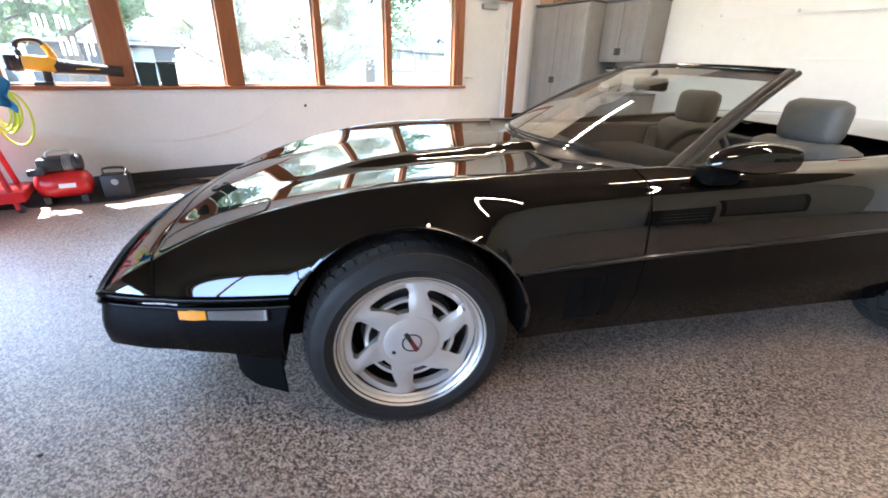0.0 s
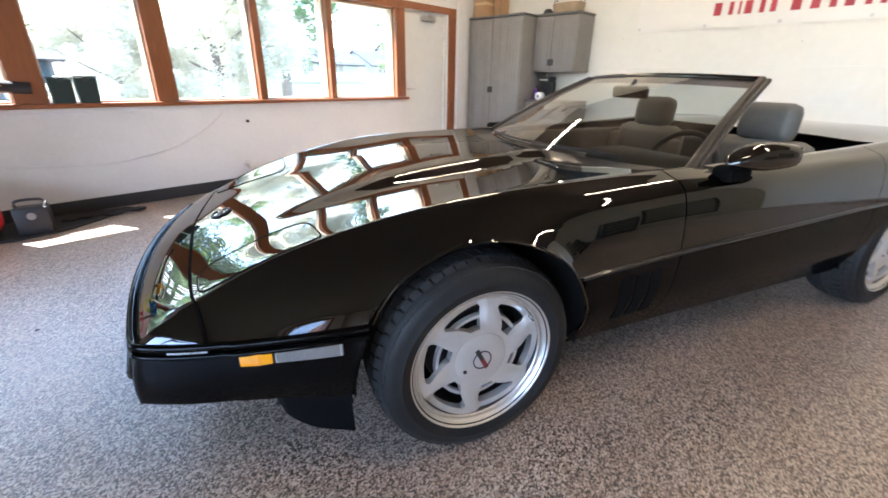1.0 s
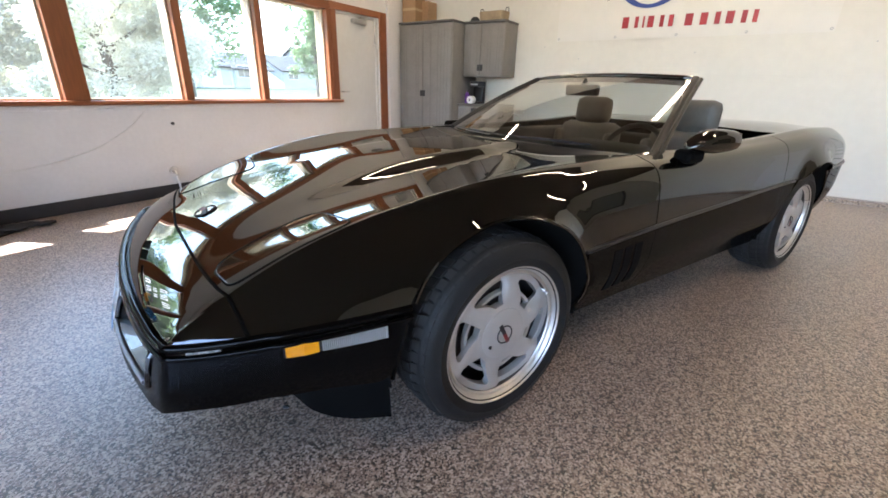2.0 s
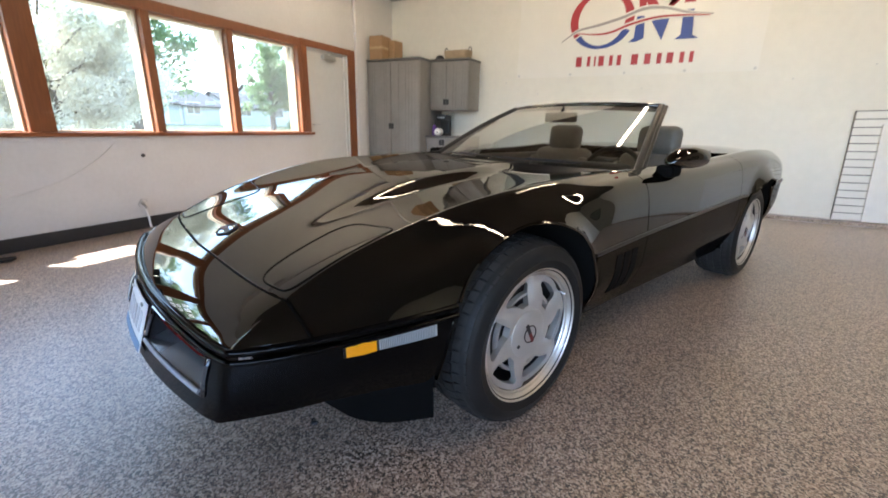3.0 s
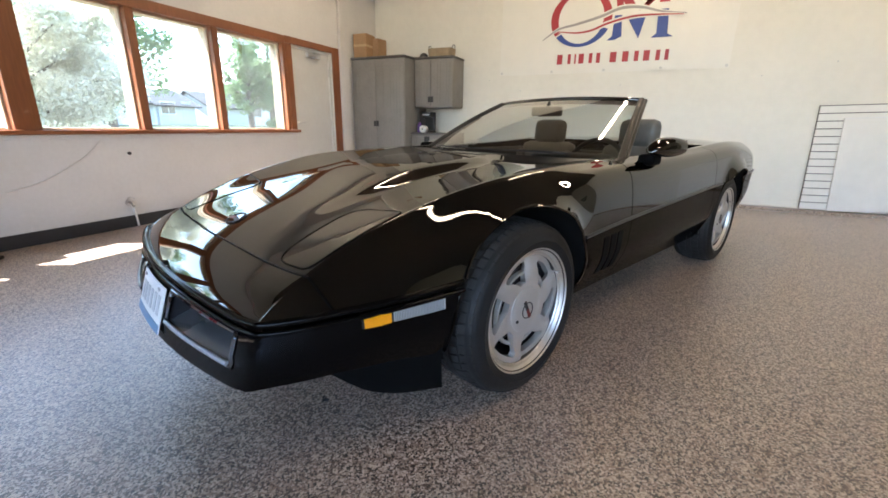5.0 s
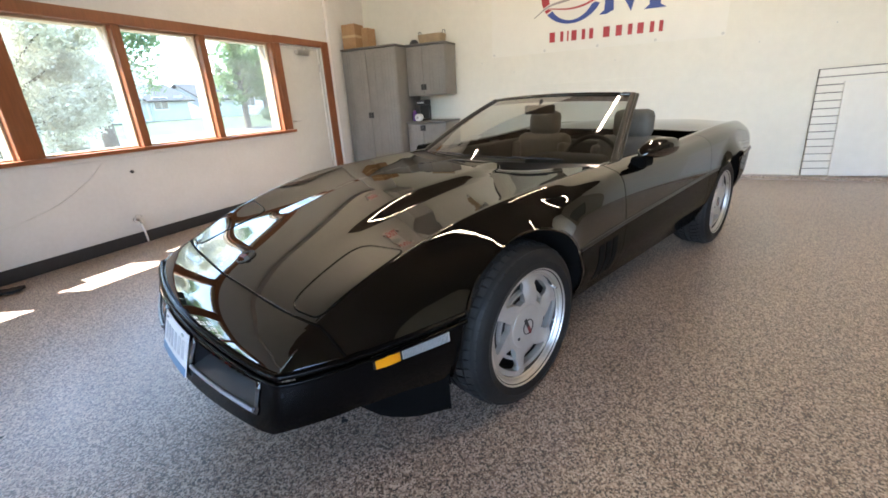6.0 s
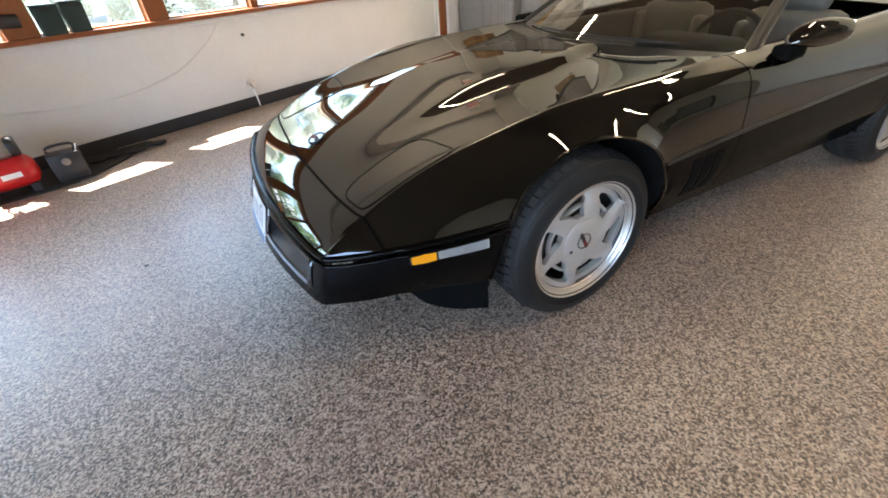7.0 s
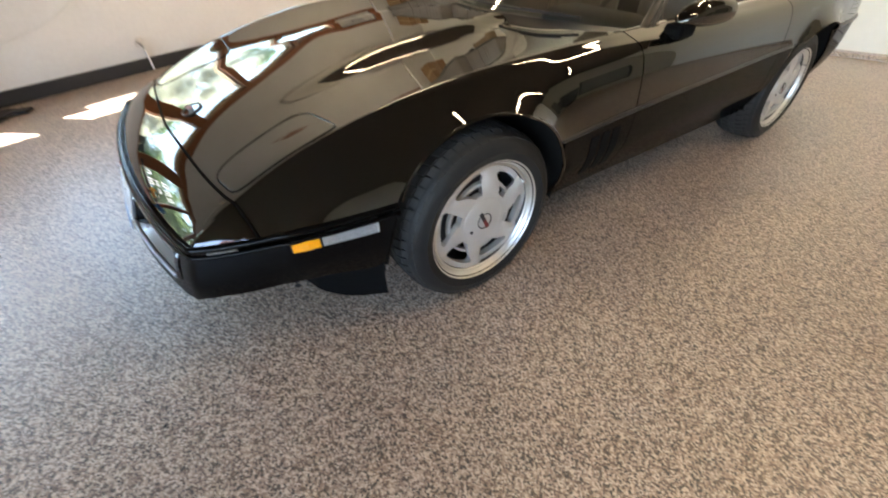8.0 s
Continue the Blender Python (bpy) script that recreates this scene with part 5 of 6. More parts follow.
# lettering as plain bars
wid = [0.125, 0.07, 0.035, 0.115, 0.075, 0.085, None, 0.135, 0.125, 0.09, 0.125, 0.085, 0.075]
y = 0.985
for wv in wid:
    if wv is None:
        y -= 0.07
        continue
    part("letter_bar", flat([(y, 1.845), (y - 0.6 * wv, 1.845), (y - 0.6 * wv, 1.972), (y, 1.972)], LX, 0.002), M_LOGORED, ban)
    y -= wv + 0.0225

structure("trim_cove", box((EX - 0.145, SY, -0.02), (EX, WY, 0.043), 0.02), M_FLOOR, "low flake epoxy cove along the foot of the wall", "trim")
slw = thing("slatted_panel", pose(EX - 0.06, -2.165, 0.046, -1.7), "white slatted wall panel leaning flat on the wall", "wall panel")
part("backing", box((0.02, -1.47, 0.0), (0.05, 0.0, 1.222), 0.003), M_DARKSTEEL, slw, "dark gaps behind the slats")
for k in range(14):
    z = k * 0.0873
    part("slat", box((-0.002, -1.47, z), (0.02, 0.0, z + 0.0785), 0.004), M_BOARD, slw)
wb = thing("white_board", pose(EX - 0.10, -2.42, 0.046, -3.0), "plain white board leaning before the slatted panel", "board")
part("face", box((0.0, -1.5, 0.0), (0.022, 0.0, 1.068), 0.003), M_BOARD, wb)
part("edge_strip", box((-0.003, -1.5, 1.068), (0.025, 0.0, 1.080), 0.002), M_WHITE, wb)
for y, z in ((2.0, 1.66), (-1.5, 1.62), (1.5, 1.5), (0.1, 1.55), (-2.2, 1.75)):
    bm = lathe([(0.0, 0.003), (0.006, 0.0025), (0.008, 0.0)], 10, Matrix.Translation((EX, y, z)) @ pose(0, 0, 0, 0, -90, 0))
    tagged(part("wall_screw", bm, M_STEEL), "small steel screw head in the wall panel", "screw", "wall screws")

# ---- north wall fittings ----
ex = thing("exit_sign", Matrix.Translation((3.62, WY - 0.12, 2.96)), "white exit sign with red letters and two lamp heads", "exit sign")
part("housing", box((-0.155, -0.055, -0.10), (0.155, -0.001, 0.10), 0.012), M_WHITE, ex)
fc = bpy.data.curves.new("letters", "FONT")
fc.body, fc.size, fc.align_x, fc.align_y, fc.extrude = "EXIT", 0.17, "CENTER", "CENTER", 0.002
tx = new("letters_curve", fc)
deps = bpy.context.evaluated_depsgraph_get()
me = bpy.data.meshes.new_from_object(tx.evaluated_get(deps))
bpy.data.objects.remove(tx)
me.materials.clear()
me.materials.append(M_EXITRED)
lt = new("letters", me)
lt.parent = ex
lt.matrix_basis = Matrix.Translation((0, -0.058, 0)) @ pose(0, 0, 0, 90, 0, 0)
lt["label"] = "red word EXIT"
for sg in (-1, 1):
    hd = part("lamp_head", lathe([(0.001, 0.0), (0.03, 0.004), (0.04, 0.02), (0.042, 0.05), (0.001, 0.052)], 20, Matrix.Translation((sg * 0.215, -0.05, 0.0)) @ pose(0, 0, 0, 65, 0, 0)), M_WHITE, ex, "round emergency lamp head", True, 40)
    part("bracket", tube([(sg * 0.15, -0.03, 0), (sg * 0.215, -0.03, 0)], 0.008, 6), M_WHITE, hd)
dc = thing("air_duct", Matrix.Translation((4.92, 3.37, 3.38)), "shiny galvanised flexible air duct elbow", "duct")
bm = bmesh.new()
pts = curve_pts([(0.0, 0.33, -0.02), (0.0, 0.16, -0.03), (0.0, 0.03, 0.04), (0.0, -0.04, 0.22), (0.0, -0.05, 0.54)], 40)
add_tube(bm, pts, [0.078 + (0.005 if k % 2 else 0) for k in range(41)], 20)
part("elbow", bm, M_DUCT, dc, "", True, 30)
part("collar", lathe([(0.078, 0.0), (0.095, 0.0), (0.095, 0.03), (0.078, 0.03), (0.078, 0.0)], 24, Matrix.Translation((0, 0.30, -0.02)) @ pose(0, 0, 0, -90, 0, 0)), M_DUCT, dc, "", True, 40)

kn = thing("coat_hook", Matrix.Translation((0.996, WY, 0.69)), "small dark round hook screwed to the white wall", "hook")
part("stem", tube([(0, 0, 0), (0, -0.03, 0)], 0.006, 8), M_DARKSTEEL, kn)
part("head", lathe([(0.001, 0.012), (0.014, 0.01), (0.016, 0.0), (0.001, -0.002)], 16, Matrix.Translation((0, -0.03, 0)) @ pose(0, 0, 0, 90, 0, 0)), M_DARKSTEEL, kn, "", True, 40)
tapm = thing("wall_tap", Matrix.Translation((0.925, WY, 0.235)), "grey metal hose tap on a white pipe", "tap")
part("flange", lathe([(0.001, 0.006), (0.03, 0.006), (0.032, 0.0)], 20, pose(0, 0, 0, 90, 0, 0)), M_STEEL, tapm)
part("spout", tube([(0, 0, 0), (0, -0.05, 0), (0, -0.075, -0.03)], 0.012, 10), M_STEEL, tapm)
part("valve_wheel", tube([(0.03 * math.cos(t), -0.045 + 0.004 * math.sin(t), 0.035 + 0.018 * math.sin(t)) for t in [2 * math.pi * k / 18 for k in range(18)]], 0.005, 6, True), M_STEEL, tapm)
part("pipe", tube([(0.015, -0.016, -0.01), (0.03, -0.022, -0.12), (0.035, -0.025, -0.228)], 0.009, 8), M_WHITE, tapm, "white pipe down to the floor")
tagged(part("wall_cable", tube(curve_pts([(0.80, WY - 0.006, 0.82), (0.62, WY - 0.006, 0.66), (0.30, WY - 0.006, 0.49), (-0.10, WY - 0.006, 0.40), (-0.45, WY - 0.006, 0.39), (-0.95, WY - 0.006, 0.44), (-1.25, WY - 0.006, 0.52)], 40), 0.0028, 6), mat("pale_cable", (0.62, 0.61, 0.59), 0.5)), "thin pale cable hanging along the white wall", "cable")

# ---- on the sill ----
bl = thing("leaf_blower", pose(-1.12, WY - 0.01, SILL_Z), "yellow and black cordless leaf blower on the window sill", "leaf blower")
part("foot", box((-0.10, -0.06, 0.0), (0.03, 0.06, 0.030), 0.01), M_BLACKPL, bl, "", True, 40)
part("neck", box((-0.03, -0.04, 0.028), (0.03, 0.04, 0.13), 0.012), M_BLACKPL, bl, "", True, 40)
part("housing", box((-0.15, -0.065, 0.105), (0.075, 0.065, 0.225), 0.035, pose(0, 0, 0, 0, 5, 0)), M_YELLOW, bl, "yellow motor housing", True, 40)
part("intake", lathe([(0.05, 0), (0.062, 0.01), (0.065, 0.06), (0.05, 0.075), (0.001, 0.075)], 24, Matrix.Translation((-0.13, 0, 0.165)) @ pose(0, 0, 0, 0, -90, 0)), M_BLACKPL, bl, "", True, 40)
part("handle", tube(curve_pts([(-0.135, 0, 0.22), (-0.14, 0, 0.31), (-0.08, 0, 0.345), (0.0, 0, 0.34), (0.035, 0, 0.30)], 16), 0.020, 10), M_BLACKPL, bl, "", True, 50)
part("grip", tube(curve_pts([(0.03, 0, 0.31), (0.055, 0, 0.26), (0.07, 0, 0.20)], 8), 0.026, 10), M_YELLOW, bl, "", True, 50)
part("nozzle", tube([(0.05, 0, 0.150), (0.22, 0, 0.138), (0.38, 0, 0.124), (0.52, 0, 0.114)], [0.062, 0.053, 0.046, 0.044], 18), M_BLACKPL, bl, "long black nozzle", True, 50)
part("nozzle_strip", box((0.20, -0.056, 0.128), (0.36, -0.049, 0.136)), M_YELLOW, bl)
part("battery", box((-0.235, -0.045, 0.11), (-0.15, 0.045, 0.23), 0.012), M_BLACKPL, bl)
for x0, w_, h_ in ((-0.50, 0.155, 0.185), (-0.335, 0.15, 0.195)):
    gb = thing("plastic_bin", Matrix.Translation((x0, WY - 0.045, SILL_Z)), "dark green plastic bin on the window sill", "bin", "sill bins")
    bm = bmesh.new()
    vs = add_box(bm, (0, 0, 0), (w_, 0.10, h_), 0.006)
    for v in bm.verts:
        k = v.co.z / h_
        v.co.x = w_ / 2 + (v.co.x - w_ / 2) * (0.90 + 0.10 * k)
    part("tub", bm, M_GREENBOX, gb)
    part("lid", box((-0.004, -0.004, h_ + 0.001), (w_ + 0.004, 0.104, h_ + 0.014), 0.004), M_GREENBOX, gb)
    part("latch", box((w_ * 0.4, -0.010, h_ - 0.03), (w_ * 0.6, -0.003, h_ + 0.010), 0.002), M_DARKSTEEL, gb)

# ---- on the floor by the wall ----
tagged(part("floor_mat", prism([(-1.75, 3.66), (-1.4, 3.58), (-1.2, 3.54), (-0.97, 3.50), (-0.74, 3.53), (-0.48, 3.68), (-0.33, 3.80), (-0.16, 3.90), (-0.22, 3.98), (-0.6, 4.04), (-1.75, 4.04)], 0.012), M_MAT), "crumpled black rubber mat along the wall", "mat")
cp = thing("air_compressor", pose(-1.185, 3.67, 0.012, 0, 0, -6), "red pancake-style air compressor with black motor", "compressor")
part("tank", lathe([(0.001, -0.190), (0.06, -0.182), (0.098, -0.155), (0.112, -0.115), (0.112, 0.115), (0.098, 0.155), (0.06, 0.182), (0.001, 0.190)], 32, Matrix.Translation((0, 0, 0.145)) @ pose(0, 0, 0, 0, 90, 0)), M_RED, cp, "glossy red air tank", True, 40)
part("label_patch", box((-0.02, -0.1135, 0.130), (0.09, -0.111, 0.165)), M_WHITE, cp, "pale label with unreadable print")
for x in (-0.12, 0.12):
    ft = part("foot", box((x - 0.025, -0.10, 0.0), (x + 0.025, 0.10, 0.06), 0.006), M_BLACKPL, cp)
mt = part("motor", box((-0.13, -0.085, 0.255), (0.04, 0.085, 0.365), 0.03), M_BLACKPL, cp, "black motor shroud", True, 40)
part("pump_head", lathe([(0.001, 0), (0.06, 0.0), (0.068, 0.01), (0.068, 0.05), (0.06, 0.06), (0.001, 0.06)], 24, Matrix.Translation((0.09, 0.0, 0.31)) @ pose(0, 0, 0, 0, 90, 0)), M_DARKSTEEL, cp, "", True, 40)
for k in range(5):
    part("fin", lathe([(0.05, 0), (0.074, 0.0), (0.074, 0.004), (0.05, 0.004)], 24, Matrix.Translation((0.035 + 0.014 * k, 0, 0.31)) @ pose(0, 0, 0, 0, 90, 0)), M_STEEL, cp)
part("handle", tube(curve_pts([(-0.07, 0, 0.355), (-0.05, 0, 0.405), (0.07, 0, 0.415), (0.10, 0, 0.36)], 14), 0.011, 8), M_STEEL, cp, "", True, 50)
part("regulator", lathe([(0.001, 0), (0.03, 0.0), (0.032, 0.02), (0.001, 0.024)], 18, Matrix.Translation((-0.10, -0.11, 0.275)) @ pose(0, 0, 0, 90, 0, 0)), M_DARKSTEEL, cp)
part("pressure_box", box((-0.19, -0.11, 0.235), (-0.10, -0.05, 0.285), 0.01), M_BLACKPL, cp)
ch = thing("battery_charger", pose(-0.84, 3.62, 0.012, 0, 0, -10), "dark grey battery box with a carry handle", "battery box")
part("case", box((-0.10, -0.07, 0.0), (0.10, 0.07, 0.20), 0.014), M_BLACKPL, ch, "", True, 40)
part("handle", tube(curve_pts([(-0.08, 0, 0.195), (-0.07, 0, 0.245), (0.07, 0, 0.245), (0.08, 0, 0.195)], 12), 0.010, 8), M_DARKSTEEL, ch, "", True, 50)
part("dial", lathe([(0.001, 0.006), (0.025, 0.005), (0.027, 0.0)], 18, Matrix.Translation((0.0, -0.07, 0.14)) @ pose(0, 0, 0, 90, 0, 0)), M_STEEL, ch)
part("clamp", tube(curve_pts([(0.07, -0.02, 0.20), (0.10, -0.05, 0.24), (0.09, -0.08, 0.21)], 8), 0.009, 6), M_DARKSTEEL, ch)
for k in range(6):
    rd = random.Random(40 + k)
    x0, y0 = -0.62 + 0.09 * k, 3.78 + 0.10 * rd.random()
    tagged(part("rag", prism([(x0 + 0.07 * math.cos(t) * (0.6 + 0.6 * rd.random()), y0 + 0.05 * math.sin(t) * (0.6 + 0.6 * rd.random())) for t in [2 * math.pi * q / 9 for q in range(9)]], 0.014 + 0.008 * rd.random(), Matrix.Translation((0, 0, 0.012))), M_MAT), "crumpled dark rag on the black mat", "rag", "rags on the mat")

rs_ = thing("hose_stand", pose(-1.66, 3.62, 0.0), "red steel cart with a hung lime hose and blue cloth", "cart")
for x in (-0.22, 0.19):
    for y in (-0.16, 0.16):
        part("post", tube([(x, y, 0.03), (x * 0.55 + (0.01 if x > 0 else -0.05), y * 0.8, 0.55)], 0.020, 8), M_RED, rs_, "", True, 50)
part("tray", box((-0.27, -0.20, 0.09), (0.25, 0.20, 0.17), 0.012), M_RED, rs_, "red steel tray")
part("tray", box((-0.20, -0.17, 0.50), (0.16, 0.17, 0.55), 0.012), M_RED, rs_, "red steel tray")
for x in (-0.22, 0.20):
    part("caster", lathe([(0.001, -0.012), (0.03, -0.012), (0.034, 0.0), (0.03, 0.012), (0.001, 0.012)], 18, Matrix.Translation((x, -0.16, 0.034)) @ pose(0, 0, 0, 90, 0, 0)), M_BLACKPL, rs_, "", True, 40)
part("mast", tube([(0.08, 0, 0.55), (0.12, 0, 1.02)], 0.016, 8), M_DARKSTEEL, rs_, "", True, 50)
part("hook", tube([(0.12, 0, 0.92), (0.20, 0, 0.90), (0.24, 0, 0.95)], 0.010, 8), M_DARKSTEEL, rs_, "", True, 50)
for k in range(6):
    c = Vector((0.25 + 0.010 * k, -0.05 + 0.02 * k, 0.88))
    rr = 0.125 + 0.012 * (k % 3) + (0.05 if k == 5 else 0)
    pts = [c + Vector((0.55 * rr * math.sin(t), 0.02 * math.sin(2 * t), -rr + rr * math.cos(t))) for t in [2 * math.pi * q / 32 for q in range(32)]]
    part("hose_loop", tube(pts, 0.008, 8, True), M_HOSE, rs_, "lime green air hose loop", True, 60)
def rag(u, v):
    return Vector((0.16 + 0.20 * u + 0.02 * math.sin(9 * v), -0.13 + 0.03 * math.sin(14 * u + 3 * v), 1.06 - 0.24 * v - 0.08 * u * u))
part("blue_cloth", sheet(rag, lin(0, 1, 16), lin(0, 1, 12), 0.006), M_BLUE, rs_, "crumpled blue cloth", True)

# unreadable paint marks on the first panes
for x0, z0, n, w_, h_ in ((-1.32, 1.52, 5, 0.075, 0.17), (-1.12, 1.34, 4, 0.05, 0.10), (-0.99, 1.14, 3, 0.06, 0.14)):
    for k in range(n):
        a = x0 + k * (w_ + 0.022)
        pm = thing("paint_mark", Matrix.Translation((a, WY + 0.0895, z0)), "white unreadable paint mark on the window pane", "paint mark", "window paint marks")
        part("stroke", box((0, -0.002, 0), (w_ * 0.30, -0.0005, h_), 0.0004), M_PAINTMARK, pm)
        if k % 2 == 0:
            part("stroke", box((w_ * 0.32, -0.002, h_ * 0.8), (w_ * 0.85, -0.0005, h_), 0.0004), M_PAINTMARK, pm)
            part("stroke", box((w_ * 0.70, -0.002, 0), (w_, -0.0005, h_ * 0.78), 0.0004), M_PAINTMARK, pm)

# ---- ceiling lamps ----
lamp0 = thing("ceiling_light", Matrix.Translation((0.15, -1.65, CZ - 0.35)), "long white tube lamp hung under the ceiling", "ceiling light", "ceiling lamps")
part("body", box((-0.045, -1.1, 0.02), (0.045, 1.1, 0.07), 0.01), M_WHITE, lamp0)
part("diffuser", box((-0.016, -1.09, -0.014), (0.016, 1.09, 0.018), 0.007), M_TUBE, lamp0, "glowing warm white diffuser")
for y in (-1, 1):
    part("hanger", tube([(0, y, 0.07), (0, y, 0.345)], 0.004, 6), M_STEEL, lamp0)
for x, y, turn in ((2.4, -2.85, 0), (3.66, -0.07, 90), (2.6, 2.7, 90)):
    copy_thing(lamp0, pose(x, y, CZ - 0.35, 0, 0, turn))


# framed board on the back wall
fb = thing("wall_board", Matrix.Translation((3.88, SY, 0.92)), "dark board in a black frame on the wall", "wall board")
part("board", box((-0.54, 0.0, -0.60), (0.54, 0.02, 0.60), 0.004), M_CABTRIM, fb)
for lo, hi in (((-0.60, 0.0, 0.60), (0.60, 0.035, 0.67)), ((-0.60, 0.0, -0.67), (0.60, 0.035, -0.60)), ((-0.60, 0.0, -0.60), (-0.54, 0.035, 0.60)), ((0.54, 0.0, -0.60), (0.60, 0.035, 0.60))):
    part("frame_bar", box(lo, hi, 0.006), M_BASE, fb)
tc_ = thing("tool_chest", Matrix.Translation((2.68, SY + 0.01, 0)), "dark steel tool chest with drawers against the wall", "tool chest")
part("body", box((-0.36, 0.0, 0.05), (0.36, 0.42, 1.02), 0.012), M_BLACKPL, tc_)
for q in range(5):
    dw_ = part("drawer", box((-0.33, 0.421, 0.10 + 0.18 * q), (0.33, 0.436, 0.265 + 0.18 * q), 0.004), M_DARKSTEEL, tc_)
    part("pull", box((-0.28, 0.437, 0.235 + 0.18 * q), (0.28, 0.449, 0.250 + 0.18 * q), 0.003), M_STEEL, dw_)
for x_ in (-0.30, 0.30):
    for y_ in (0.06, 0.36):
        part("caster", lathe([(0.001, -0.015), (0.025, -0.015), (0.025, 0.015), (0.001, 0.015)], 14, Matrix.Translation((x_, y_, 0.025)) @ pose(0, 0, 0, 0, 90, 0)), M_BLACKPL, tc_)


# grit on the floor
rd = random.Random(77)
bm = bmesh.new()
for cx, cy, r in ((-0.386, 0.640, 0.016), (-0.376, 0.655, 0.009), (-0.487, 1.140, 0.008), (-0.967, 1.889, 0.012), (-1.019, 0.515, 0.010), (0.95, -0.62, 0.006), (-0.70, 0.20, 0.006)):
    m = Matrix.Translation((cx, cy, 0.002)) @ Matrix.Rotation(rd.random() * 6.28, 4, "Z") @ Matrix.Diagonal((1.0, 0.6, 0.25, 1.0))
    g = bmesh.ops.create_icosphere(bm, subdivisions=1, radius=r, matrix=m)
    for v in g["verts"]:
        v.co += Vector((rd.gauss(0, 1), rd.gauss(0, 1), 0)) * r * 0.18
tagged(part("floor_grit", bm, M_BLACKPL, None), "few dark specks of grit on the floor", "grit", "", "stuff")

# ---- outdoors ----
structure("ground", box((-150, -150, -0.4), (260, 300, -0.15)), M_GRASS, "green lawn outside the windows", "lawn")
structure("pavement", box((-150, 19.0, -0.2), (260, 20.6, -0.135)), M_CONC, "pale concrete walk beside the street", "pavement")
structure("pavement_apron", box((-150, WY + 0.2, -0.2), (260, 6.2, -0.13)), M_CONC, "pale concrete apron along the building", "pavement")
def bank(y):
    """Height of the ground: level up to the street, then a low bank under the houses."""
    return -0.15 + 0.85 * min(max((y - 30.5) / 11.5, 0.0), 1.0)


bm = bmesh.new()
edge = [[bm.verts.new((x, y, z)) for y, z in ((30.4, -0.3), (30.5, -0.149), (42.0, 0.70), (300.0, 0.70), (300.0, -0.3))] for x in (-150, 260)]
for k in range(5):
    bm.faces.new((edge[0][k], edge[1][k], edge[1][(k + 1) % 5], edge[0][(k + 1) % 5]))
for row in edge:
    bm.faces.new(row)
structure("ground_bank", bm, M_GRASS, "green lawn rising beyond the street", "lawn")
structure("road", box((-150, 22, -0.2), (260, 30, -0.138)), M_ROAD, "grey asphalt street", "road")


def tree(name, x, y, h, spread, crown_z, mat_leaf, n, seed, label, leaf=0.11):
    """A tapered trunk with limbs and a crown of many small leaves in clumps."""
    rd = random.Random(seed)
    t = thing(name, Matrix.Translation((x, y, bank(y))), label, "tree")
    bm = bmesh.new()
    add_tube(bm, curve_pts([(0, 0, 0), (0.05, 0.03, h * 0.25), (-0.05, 0.05, h * 0.5), (0.02, 0, h * 0.8)], 10), [0.035 * h * (1 - 0.085 * k) for k in range(11)], 10)
    tips = []
    for k in range(14):
        a = 2 * math.pi * (k * 0.382) + rd.random()
        z0 = h * (0.22 + 0.45 * k / 14)
        L = spread * (0.75 + 0.4 * rd.random()) * (1 - 0.35 * k / 14)
        p0 = Vector((0, 0, z0))
        p1 = p0 + Vector((math.cos(a) * L * 0.5, math.sin(a) * L * 0.5, h * 0.10))
        p2 = p0 + Vector((math.cos(a) * L, math.sin(a) * L, h * (0.12 + 0.15 * rd.random())))
        add_tube(bm, curve_pts([p0, p1, p2], 5), [0.010 * h, 0.008 * h, 0.006 * h, 0.005 * h, 0.003 * h, 0.002 * h], 6)
        tips += [p1, p2, p1.lerp(p2, 0.5)]
    part("trunk", bm, M_BARK, t, "", True, 60)
    clumps = []
    for k in range(70):
        if k < len(tips):
            c = tips[k] + Vector((rd.gauss(0, 0.1), rd.gauss(0, 0.1), rd.gauss(0, 0.1))) * spread
        else:
            a, b = 2 * math.pi * rd.random(), rd.random() ** 0.5
            c = Vector((math.cos(a) * spread * b, math.sin(a) * spread * b, crown_z + (h - crown_z) * (rd.random() * (1 - 0.55 * b * b))))
        clumps.append((c, spread * (0.14 + 0.16 * rd.random())))
    vs, fs = [], []
    for _ in range(n):
        c, r = clumps[rd.randrange(len(clumps))]
        d = Vector((rd.gauss(0, 1), rd.gauss(0, 1), rd.gauss(0, 0.8)))
        p = c + d.normalized() * r * (0.4 + 0.75 * rd.random())
        u = Vector((rd.gauss(0, 1), rd.gauss(0, 1), rd.gauss(0, 1))).normalized()
        v = u.orthogonal().normalized()
        s_ = leaf * (0.6 + 0.8 * rd.random())
        i = len(vs)
        vs += [p - u * s_, p + v * s_ * 0.5, p + u * s_, p - v * s_ * 0.5]
        fs.append((i, i + 1, i + 2, i + 3))
    me = bpy.data.meshes.new("crown")
    me.from_pydata([tuple(q) for q in vs], [], fs)
    me.materials.append(mat_leaf)
    o = new("crown", me)
    o.parent = t
    return t


